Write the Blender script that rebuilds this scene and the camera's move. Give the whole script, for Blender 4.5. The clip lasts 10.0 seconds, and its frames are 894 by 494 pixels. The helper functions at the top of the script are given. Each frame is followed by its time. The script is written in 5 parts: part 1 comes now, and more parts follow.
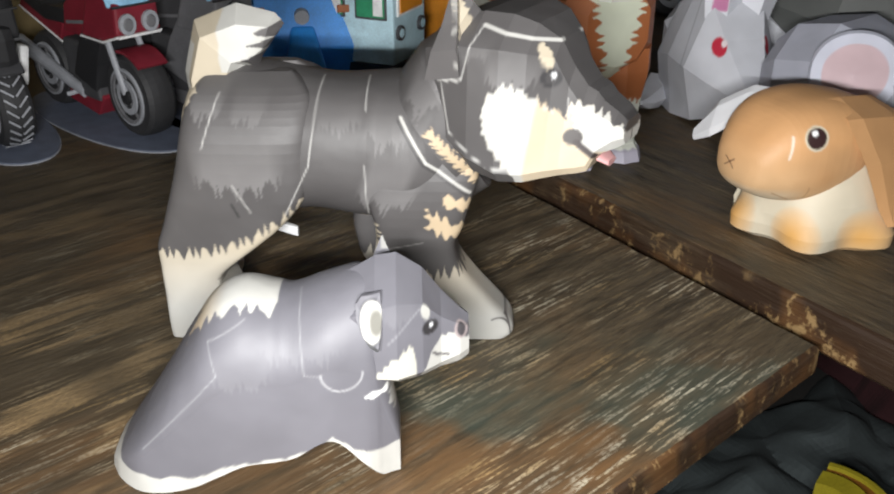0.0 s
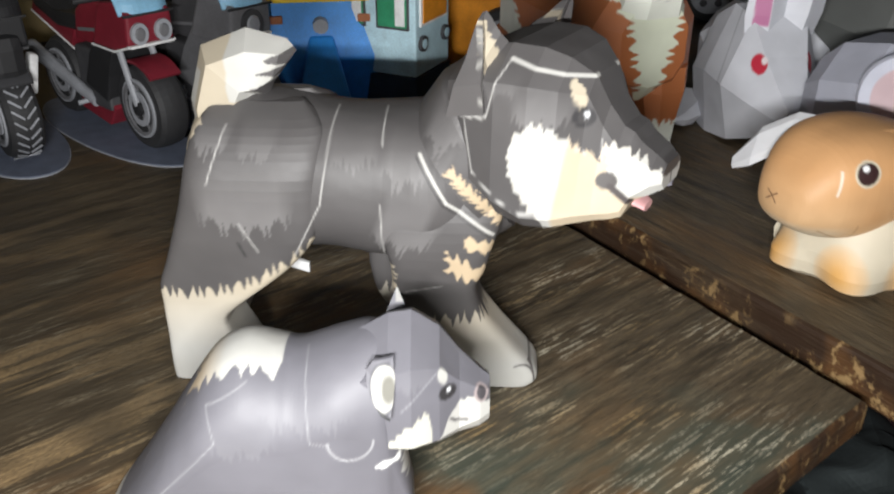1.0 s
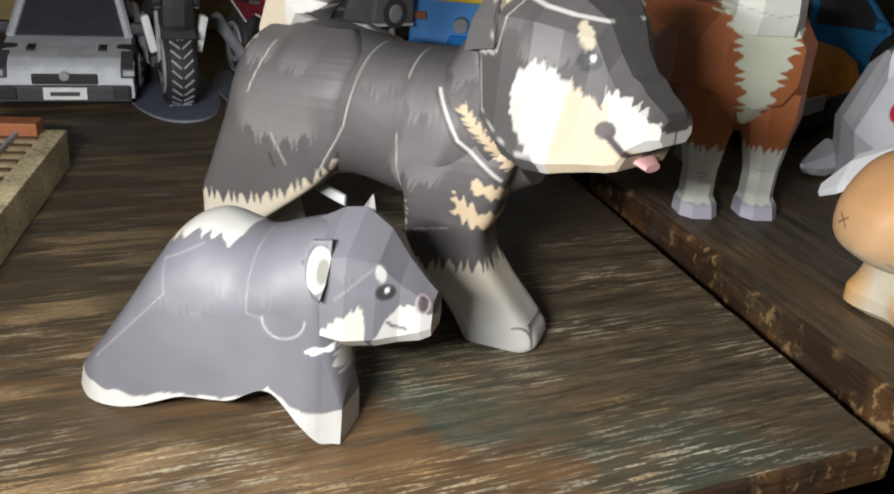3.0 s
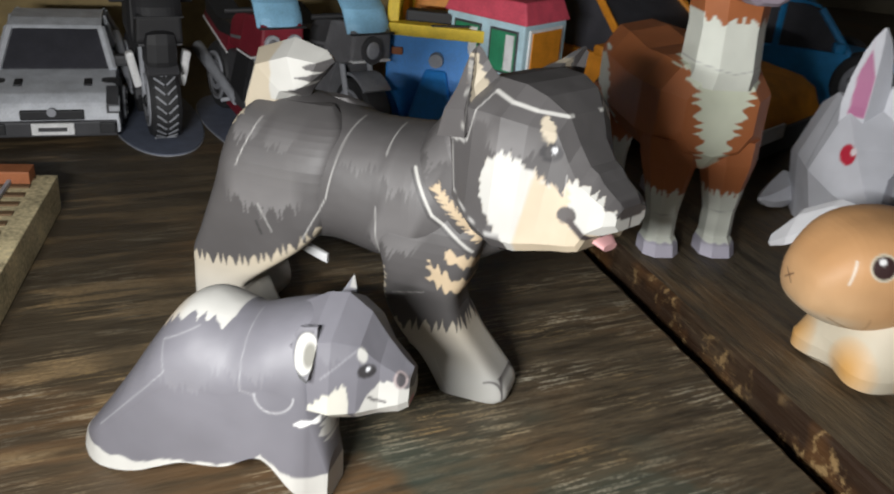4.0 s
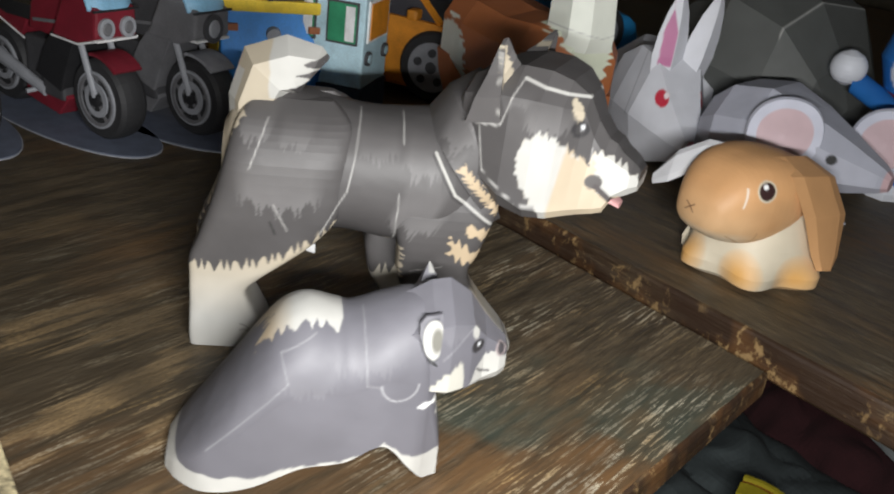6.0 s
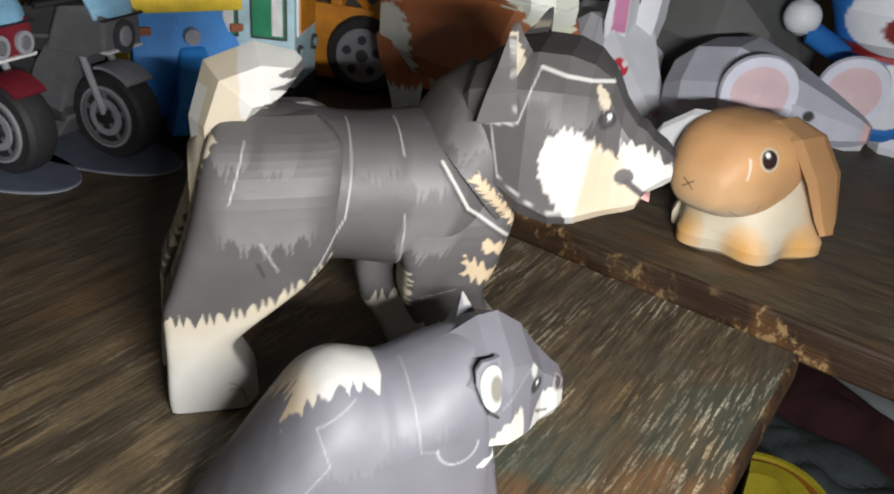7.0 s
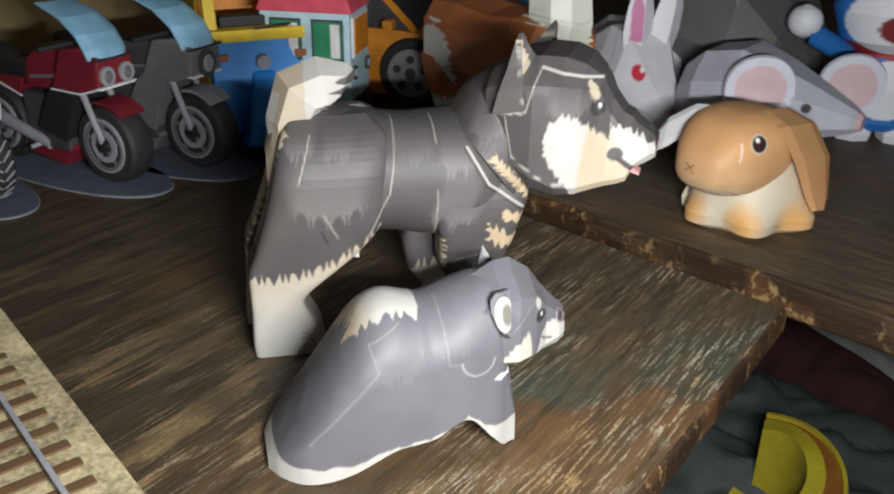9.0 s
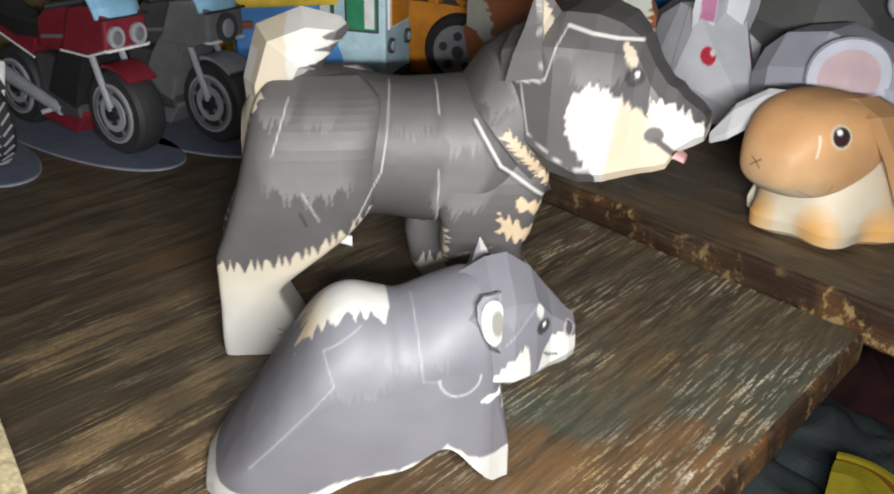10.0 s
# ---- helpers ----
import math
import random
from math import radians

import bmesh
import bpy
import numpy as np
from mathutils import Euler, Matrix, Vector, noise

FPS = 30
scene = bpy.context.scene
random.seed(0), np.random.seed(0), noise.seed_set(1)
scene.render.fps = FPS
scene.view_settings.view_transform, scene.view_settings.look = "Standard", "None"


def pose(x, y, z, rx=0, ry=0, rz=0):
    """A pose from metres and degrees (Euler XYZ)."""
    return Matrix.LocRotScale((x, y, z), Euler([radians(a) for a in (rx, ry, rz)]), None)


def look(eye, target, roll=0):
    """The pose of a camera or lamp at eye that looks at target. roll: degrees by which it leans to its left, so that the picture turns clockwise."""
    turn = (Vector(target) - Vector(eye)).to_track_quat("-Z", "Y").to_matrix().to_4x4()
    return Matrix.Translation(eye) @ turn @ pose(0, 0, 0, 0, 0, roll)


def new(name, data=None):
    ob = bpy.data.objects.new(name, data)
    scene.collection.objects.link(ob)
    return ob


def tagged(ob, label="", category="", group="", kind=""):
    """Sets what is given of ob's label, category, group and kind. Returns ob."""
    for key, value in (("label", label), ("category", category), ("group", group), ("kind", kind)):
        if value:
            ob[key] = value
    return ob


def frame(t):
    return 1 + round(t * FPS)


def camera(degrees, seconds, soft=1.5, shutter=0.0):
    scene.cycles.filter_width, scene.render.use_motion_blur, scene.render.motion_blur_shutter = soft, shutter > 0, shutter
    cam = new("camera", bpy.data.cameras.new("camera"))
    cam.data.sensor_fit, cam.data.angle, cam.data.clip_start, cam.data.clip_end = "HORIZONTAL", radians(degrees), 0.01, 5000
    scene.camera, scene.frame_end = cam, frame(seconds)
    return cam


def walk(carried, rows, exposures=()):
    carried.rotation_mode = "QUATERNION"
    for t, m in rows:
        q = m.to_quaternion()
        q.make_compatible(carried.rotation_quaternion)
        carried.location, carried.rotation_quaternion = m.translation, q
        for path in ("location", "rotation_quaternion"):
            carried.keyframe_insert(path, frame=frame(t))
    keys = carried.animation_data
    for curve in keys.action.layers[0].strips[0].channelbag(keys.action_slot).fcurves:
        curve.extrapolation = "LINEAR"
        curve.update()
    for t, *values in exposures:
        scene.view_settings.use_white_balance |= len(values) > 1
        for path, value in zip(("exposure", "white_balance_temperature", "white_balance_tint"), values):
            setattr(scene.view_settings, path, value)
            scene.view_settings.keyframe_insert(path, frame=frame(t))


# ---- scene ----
cam = camera(53.2, 10.0, 2.0, 0.4)
PATH = [
    (0, (0.014, 0.004, 0.277), (-0.034, 1.78, -0.642), 0.0),
    (0.5, (0.005, 0.013, 0.278), (-0.047, 1.797, -0.625), 0.2),
    (1, (0.013, 0.045, 0.286), (-0.083, 1.808, -0.654), 0.2),
    (1.5, (0.068, 0.07, 0.299), (-0.217, 1.826, -0.614), -2.3),
    (2, (0.133, 0.068, 0.276), (-0.404, 1.812, -0.542), -4.7),
    (2.5, (0.124, 0.039, 0.236), (-0.449, 1.798, -0.524), 2.9),
    (2.7, (0.115, 0.032, 0.225), (-0.447, 1.788, -0.548), 4.4),
    (3.8, (0.132, 0.046, 0.277), (-0.454, 1.755, -0.581), 3.9),
    (4, (0.121, 0.021, 0.286), (-0.398, 1.76, -0.555), 4.7),
    (4.5, (0.095, -0.014, 0.283), (-0.305, 1.775, -0.517), 6.2),
    (5, (0.073, -0.015, 0.274), (-0.236, 1.784, -0.542), 5.9),
    (5.5, (0.025, -0.01, 0.288), (-0.027, 1.793, -0.576), 5.2),
    (6, (-0.077, -0.03, 0.299), (0.191, 1.747, -0.578), 7.6),
    (6.2, (-0.099, -0.014, 0.3), (0.226, 1.744, -0.595), 7.0),
    (7.3, (-0.157, 0.052, 0.278), (0.443, 1.739, -0.613), 5.3),
    (7.5, (-0.183, 0.042, 0.273), (0.482, 1.714, -0.6), 6.1),
    (8, (-0.177, 0.012, 0.264), (0.417, 1.708, -0.614), 3.1),
    (8.5, (-0.143, -0.037, 0.286), (0.336, 1.693, -0.597), 0.5),
    (9, (-0.131, -0.06, 0.304), (0.228, 1.708, -0.56), 0.8),
    (9.5, (-0.087, -0.03, 0.28), (0.123, 1.767, -0.571), 1.3),
    (10, (-0.076, 0.007, 0.265), (0.105, 1.799, -0.605), 1.3),
]
walk(cam, [(t, look(eye, target, roll)) for t, eye, target, roll in PATH],
     [(0, 0.15), (2, 0.19), (2.5, 0.12), (4.5, -0.12), (5.2, -0.08), (6, -0.09), (7.5, 0.13), (8, -0.02), (8.5, -0.16), (9, -0.07), (10, 0.12)])

# ---- light: a phone's lamp held by the lens, and a dim room ----
world = bpy.data.worlds.new("dim_room")
scene.world = world
world.use_nodes = True
world.node_tree.nodes["Background"].inputs[0].default_value = (0.9, 0.95, 1.0, 1)
world.node_tree.nodes["Background"].inputs[1].default_value = 0.40
flash = bpy.data.lights.new("phone_lamp", "AREA")
flash.shape, flash.size, flash.size_y = "RECTANGLE", 0.16, 0.006
flash.energy, flash.color = 4.8, (1.0, 1.0, 0.99)
lamp = new("phone_lamp", flash)
lamp.matrix_world = look((-0.018, -0.022, 0.254), (0.0, 0.6, 0.04))


# ---- materials ----
def material(name):
    m = bpy.data.materials.new(name)
    m.use_nodes = True
    return m, m.node_tree.nodes, m.node_tree.links, m.node_tree.nodes["Principled BSDF"]


def srgb(r, g, b):
    return tuple((c / 255 / 12.92) if c < 10.3 else ((c / 255 + 0.055) / 1.055) ** 2.4 for c in (r, g, b))


def grainy(name, color, rough=0.6, metal=0.0, vary=0.25, scale=60.0, bump=0.06, coat=0.0):
    """A surface of one colour with fine grain, broader blotches and a slight relief."""
    m, n, l, b = material(name)
    tex = n.new("ShaderNodeTexCoord")
    fine, broad = n.new("ShaderNodeTexNoise"), n.new("ShaderNodeTexNoise")
    fine.inputs["Scale"].default_value, broad.inputs["Scale"].default_value = scale * 14, scale
    fine.inputs["Detail"].default_value = 3
    mix, ramp, bmp = n.new("ShaderNodeMix"), n.new("ShaderNodeMapRange"), n.new("ShaderNodeBump")
    add = n.new("ShaderNodeMath")
    add.operation = "ADD"
    mix.data_type = "RGBA"
    mix.inputs["A"].default_value = (*[c * (1 - vary) for c in color], 1)
    mix.inputs["B"].default_value = (*[min(1, c * (1 + vary)) for c in color], 1)
    for tx in (fine, broad):
        l.new(tex.outputs["Object"], tx.inputs["Vector"])
    l.new(fine.outputs[0], add.inputs[0])
    l.new(broad.outputs[0], add.inputs[1])
    ramp.inputs[1].default_value, ramp.inputs[2].default_value = 0.6, 1.4
    l.new(add.outputs[0], ramp.inputs[0])
    l.new(ramp.outputs[0], mix.inputs["Factor"])
    l.new(mix.outputs["Result"], b.inputs["Base Color"])
    bmp.inputs["Strength"].default_value, bmp.inputs["Distance"].default_value = bump, 0.001
    l.new(fine.outputs[0], bmp.inputs["Height"])
    l.new(bmp.outputs[0], b.inputs["Normal"])
    b.inputs["Roughness"].default_value, b.inputs["Metallic"].default_value = min(1, rough + 0.12), metal
    b.inputs["Coat Weight"].default_value = coat
    return m


def printed_paper():
    """Inkjet print on card: the print is carried by the mesh, the card has a faint tooth and a soft sheen."""
    m, n, l, b = material("printed_paper")
    att = n.new("ShaderNodeAttribute")
    att.attribute_name = "print"
    tex, fine, broad = n.new("ShaderNodeTexCoord"), n.new("ShaderNodeTexNoise"), n.new("ShaderNodeTexNoise")
    fine.inputs["Scale"].default_value, broad.inputs["Scale"].default_value = 1400, 45
    fine.inputs["Detail"].default_value = 2
    mul, rng, bmp, bmp2 = n.new("ShaderNodeMix"), n.new("ShaderNodeMapRange"), n.new("ShaderNodeBump"), n.new("ShaderNodeBump")
    mul.data_type, mul.blend_type = "RGBA", "MULTIPLY"
    mul.inputs["Factor"].default_value = 1
    l.new(tex.outputs["Object"], fine.inputs["Vector"])
    l.new(tex.outputs["Object"], broad.inputs["Vector"])
    l.new(broad.outputs[0], rng.inputs[0])
    rng.inputs[1].default_value, rng.inputs[2].default_value = 0.3, 0.7
    rng.inputs[3].default_value, rng.inputs[4].default_value = 0.94, 1.04
    l.new(att.outputs["Color"], mul.inputs["A"])
    l.new(rng.outputs[0], mul.inputs["B"])
    l.new(mul.outputs["Result"], b.inputs["Base Color"])
    bmp.inputs["Strength"].default_value, bmp.inputs["Distance"].default_value = 0.05, 0.0006
    bmp2.inputs["Strength"].default_value, bmp2.inputs["Distance"].default_value = 0.22, 0.004
    l.new(fine.outputs[0], bmp.inputs["Height"])
    l.new(broad.outputs[0], bmp2.inputs["Height"])
    l.new(bmp.outputs[0], bmp2.inputs["Normal"])
    l.new(bmp2.outputs[0], b.inputs["Normal"])
    b.inputs["Roughness"].default_value = 0.56
    b.inputs["Specular IOR Level"].default_value = 0.50
    return m


def worn_wood(name, edge=False, wear=1.0):
    """Dark stained board: long grain along local x, pale scratches in the open pores, brown and green stains."""
    m, n, l, b = material(name)
    tex = n.new("ShaderNodeTexCoord")

    def noise_at(stretch, scale, detail=4.0, rough=0.55):
        mp, tx = n.new("ShaderNodeMapping"), n.new("ShaderNodeTexNoise")
        mp.inputs["Scale"].default_value = stretch
        l.new(tex.outputs["Object"], mp.inputs["Vector"])
        l.new(mp.outputs[0], tx.inputs["Vector"])
        tx.inputs["Scale"].default_value, tx.inputs["Detail"].default_value, tx.inputs["Roughness"].default_value = scale, detail, rough
        return tx.outputs[0]

    def ramp(src, lo, hi, a=0.0, c=1.0):
        r = n.new("ShaderNodeMapRange")
        r.inputs[1].default_value, r.inputs[2].default_value, r.inputs[3].default_value, r.inputs[4].default_value = lo, hi, a, c
        l.new(src, r.inputs[0])
        return r.outputs[0]

    def times(p, q):
        k = n.new("ShaderNodeMath")
        k.operation = "MULTIPLY"
        l.new(p, k.inputs[0])
        l.new(q, k.inputs[1])
        return k.outputs[0]

    def over(below, color, fac):
        k = n.new("ShaderNodeMix")
        k.data_type = "RGBA"
        if isinstance(below, tuple):
            k.inputs["A"].default_value = (*below, 1)
        else:
            l.new(below, k.inputs["A"])
        k.inputs["B"].default_value = (*color, 1)
        l.new(fac, k.inputs["Factor"])
        return k.outputs["Result"]

    grain = noise_at((1, 9, 9), 12, 8, 0.68)
    fine = noise_at((1, 17, 17), 23, 4, 0.60)
    pore = noise_at((1, 16, 16), 90, 4, 0.65)
    blot = noise_at((1, 1.4, 1), 7, 3)
    blot2 = noise_at((1, 1.7, 1), 11, 4)
    patch = noise_at((1, 1.2, 1), 17, 3)
    col = over((0.040, 0.031, 0.020), (0.130, 0.098, 0.060), ramp(grain, 0.34, 0.66))
    col = over(col, (0.015, 0.012, 0.010), ramp(pore, 0.50, 0.66, 0, 0.8))
    col = over(col, (0.150, 0.082, 0.034), times(ramp(blot, 0.50, 0.66, 0, 0.7), ramp(grain, 0.32, 0.6)))
    band = noise_at((1, 3.2, 1), 6, 3)
    speck = noise_at((1, 2.6, 2.6), 330, 3, 0.6)
    scratch = noise_at((1, 14, 14), 34, 3, 0.55)
    scr = times(times(ramp(scratch, 0.535, 0.570, 0, wear), ramp(speck, 0.42, 0.52, 0.15, 1.0)), times(ramp(patch, 0.38, 0.56, 0.15, 1.0), ramp(band, 0.42, 0.56, 0.12, 1.0)))
    if not edge:
        # stripped varnish along the front, a green stain behind it, and most of the wear there too
        xyz, shift, dot = n.new("ShaderNodeSeparateXYZ"), n.new("ShaderNodeMath"), n.new("ShaderNodeVectorMath")
        l.new(tex.outputs["Object"], xyz.inputs[0])
        dot.operation = "DOT_PRODUCT"
        dot.inputs[1].default_value = (0.682, 0.731, 0)
        l.new(tex.outputs["Object"], dot.inputs[0])
        shift.operation = "MULTIPLY_ADD"
        l.new(patch, shift.inputs[0])
        shift.inputs[1].default_value = 0.10
        l.new(dot.outputs["Value"], shift.inputs[2])
        front = ramp(shift.outputs[0], -0.044, -0.020, 1.0, 0.0)
        col = over(col, (0.150, 0.075, 0.028), times(front, ramp(grain, 0.36, 0.62, 0.05, 0.75)))
        green = times(ramp(shift.outputs[0], -0.035, -0.020), ramp(shift.outputs[0], 0.030, 0.050, 1.0, 0.0))
        col = over(col, (0.040, 0.068, 0.056), times(times(green, ramp(blot2, 0.40, 0.58, 0.15, 1.0)), ramp(xyz.outputs[0], -0.26, -0.20, 0.0, 0.50)))
        scr = times(scr, ramp(xyz.outputs[1], 0.16, 0.42, 1.0, 0.12))
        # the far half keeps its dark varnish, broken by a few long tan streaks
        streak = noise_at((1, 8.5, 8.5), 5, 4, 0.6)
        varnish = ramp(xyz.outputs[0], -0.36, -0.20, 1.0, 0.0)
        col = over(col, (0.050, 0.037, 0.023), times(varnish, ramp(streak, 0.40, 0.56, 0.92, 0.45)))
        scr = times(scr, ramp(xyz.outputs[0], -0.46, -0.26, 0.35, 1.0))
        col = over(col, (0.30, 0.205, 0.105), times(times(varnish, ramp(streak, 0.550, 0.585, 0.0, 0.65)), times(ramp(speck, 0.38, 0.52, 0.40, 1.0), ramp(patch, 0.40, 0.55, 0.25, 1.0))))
    pale = n.new("ShaderNodeMix")
    pale.data_type = "RGBA"
    pale.inputs["A"].default_value, pale.inputs["B"].default_value = (0.42, 0.285, 0.13, 1), (0.50, 0.46, 0.35, 1)
    l.new(ramp(blot2, 0.40, 0.58), pale.inputs["Factor"])
    marks = n.new("ShaderNodeMix")
    marks.data_type = "RGBA"
    l.new(col, marks.inputs["A"])
    l.new(pale.outputs["Result"], marks.inputs["B"])
    l.new(times(scr, ramp(grain, 0.30, 0.58, 0.35, 0.95)), marks.inputs["Factor"])
    col = marks.outputs["Result"]
    if edge:
        chip = noise_at((1.4, 1, 1), 70, 5, 0.7)
        col = over(col, (0.030, 0.015, 0.008), ramp(blot2, 0.30, 0.50, 0.35, 0.95))
        col = over(col, (0.120, 0.056, 0.020), ramp(patch, 0.50, 0.62, 0.0, 0.7))
        col = over(col, (0.28, 0.18, 0.08), times(ramp(chip, 0.56, 0.64), ramp(patch, 0.42, 0.55)))
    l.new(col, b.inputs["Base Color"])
    bmp = n.new("ShaderNodeBump")
    bmp.inputs["Strength"].default_value, bmp.inputs["Distance"].default_value = 0.5, 0.0016
    l.new(fine, bmp.inputs["Height"])
    l.new(bmp.outputs[0], b.inputs["Normal"])
    l.new(ramp(grain, 0.3, 0.7, 0.42, 0.68), b.inputs["Roughness"])
    b.inputs["Specular IOR Level"].default_value = 0.35
    return m


PAPER = printed_paper()
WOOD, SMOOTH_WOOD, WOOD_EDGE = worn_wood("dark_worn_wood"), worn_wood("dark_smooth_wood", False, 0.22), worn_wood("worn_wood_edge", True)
M = {k: grainy(k, *v) for k, v in {
    "black_print": ((0.018, 0.018, 0.02), 0.5), "tyre_print": ((0.028, 0.028, 0.03), 0.55), "grey_print": ((0.16, 0.16, 0.17), 0.45),
    "dark_grey_print": ((0.06, 0.06, 0.065), 0.5), "silver_print": ((0.33, 0.34, 0.37), 0.4), "white_print": ((0.78, 0.78, 0.78), 0.5),
    "red_print": ((0.20, 0.015, 0.028), 0.42), "sky_print": ((0.25, 0.50, 0.70), 0.4), "base_print": ((0.125, 0.145, 0.20), 0.5), "pale_print": ((0.58, 0.60, 0.64), 0.45),
    "blue_print": ((0.025, 0.24, 0.68), 0.42), "yellow_print": ((0.74, 0.52, 0.02), 0.45), "orange_print": ((0.72, 0.27, 0.02), 0.42),
    "mint_print": ((0.50, 0.70, 0.78), 0.45), "green_print": ((0.03, 0.25, 0.12), 0.45), "glass_print": ((0.05, 0.05, 0.06), 0.3),
    "cyan_print": ((0.02, 0.27, 0.60), 0.4), "pink_print": ((0.70, 0.09, 0.14), 0.45), "cream_print": ((0.70, 0.62, 0.46), 0.5),
    "navy_print": ((0.02, 0.035, 0.06), 0.5), "olive_grey": ((0.15, 0.157, 0.152), 0.55), "tan_card": ((0.34, 0.25, 0.11), 0.6),
    "sand_print": ((0.50, 0.42, 0.25), 0.6, 0.0, 0.75, 24.0), "brown_print": ((0.13, 0.075, 0.035), 0.55), "rust_print": ((0.33, 0.11, 0.04), 0.5),
    "cloth_teal": ((0.050, 0.062, 0.064), 0.75), "maroon_cloth": ((0.035, 0.008, 0.010), 0.85), "grey_cloth": ((0.27, 0.29, 0.29), 0.85),
    "dark_floor": ((0.03, 0.028, 0.026), 0.8), "yellow_plastic": ((0.34, 0.28, 0.015), 0.5), "amber_plastic": ((0.20, 0.075, 0.008), 0.5),
    "plaster": ((0.20, 0.17, 0.12), 0.8)}.items()}


# ---- mesh helpers ----
def mesh_object(name, verts, faces, mat, colors=None):
    me = bpy.data.meshes.new(name)
    me.from_pydata(verts, [], faces)
    if colors is not None:
        att = me.color_attributes.new("print", "FLOAT_COLOR", "POINT")
        att.data.foreach_set("color", np.c_[colors, np.ones(len(colors))].astype(np.float32).ravel())
    me.materials.append(mat)
    return new(name, me)


def part(name, bm, mat, parent=None, label=""):
    me = bpy.data.meshes.new(name)
    bmesh.ops.recalc_face_normals(bm, faces=bm.faces[:])
    bm.to_mesh(me)
    bm.free()
    me.materials.append(mat)
    ob = new(name, me)
    ob.parent = parent
    return tagged(ob, label)


def thing(name, label, category, m=None, group="", kind=""):
    ob = new(name)
    ob.empty_display_size = 0.02
    if m is not None:
        ob.matrix_world = m
    return tagged(ob, label, category, group, kind)


def box(bm, c, s, bevel=0.0, rot=None):
    made = bmesh.ops.create_cube(bm, size=1.0)["verts"]
    bmesh.ops.scale(bm, vec=s, verts=made)
    if rot is not None:
        bmesh.ops.rotate(bm, matrix=rot.to_3x3(), verts=made)
    bmesh.ops.translate(bm, vec=c, verts=made)
    if bevel:
        es = list({e for v in made for e in v.link_edges})
        bmesh.ops.bevel(bm, geom=es, offset=bevel, segments=2, affect="EDGES", profile=0.6)
    return bm


def rod(bm, p, q, r0, r1=None, n=12):
    p, q = Vector(p), Vector(q)
    made = bmesh.ops.create_cone(bm, cap_ends=True, segments=n, radius1=r0, radius2=r0 if r1 is None else r1, depth=(q - p).length)["verts"]
    turn = (q - p).to_track_quat("Z", "Y").to_matrix().to_4x4()
    bmesh.ops.transform(bm, matrix=Matrix.Translation((p + q) / 2) @ turn, verts=made)
    return bm


def lathe(bm, profile, n=28, axis="Y", at=(0, 0, 0), closed=True):
    """Turns (radius, along) pairs about an axis."""
    rings = []
    for r, h in profile:
        ring = []
        for i in range(n):
            a = 2 * math.pi * i / n
            co = (r * math.cos(a), h, r * math.sin(a)) if axis == "Y" else (r * math.cos(a), r * math.sin(a), h)
            ring.append(bm.verts.new(Vector(co) + Vector(at)))
        rings.append(ring)
    for a, b in zip(rings, rings[1:]):
        for i in range(n):
            bm.faces.new((a[i], a[(i + 1) % n], b[(i + 1) % n], b[i]))
    for ring in (rings[0], rings[-1]) if closed else ():
        bm.faces.new(ring)
    return bm


def prism(bm, profile, y0, y1, top=1.0, bevel=0.0, zref=0.0, zspan=1.0):
    """A side profile of (x, z) pairs given thickness from y0 to y1; top narrows it towards the top."""
    rows = []
    mid = (y0 + y1) / 2
    for y in (y0, y1):
        rows.append([bm.verts.new((x, mid + (y - mid) * (1 + (top - 1) * max(0, min(1, (z - zref) / zspan))), z)) for x, z in profile])
    k = len(profile)
    made = [bm.faces.new(rows[0][::-1]), bm.faces.new(rows[1])]
    for i in range(k):
        made.append(bm.faces.new((rows[0][i], rows[0][(i + 1) % k], rows[1][(i + 1) % k], rows[1][i])))
    if bevel:
        es = list({e for f in made for e in f.edges})
        bmesh.ops.bevel(bm, geom=es, offset=bevel, segments=2, affect="EDGES", profile=0.6)
    return bm


def BM():
    return bmesh.new()


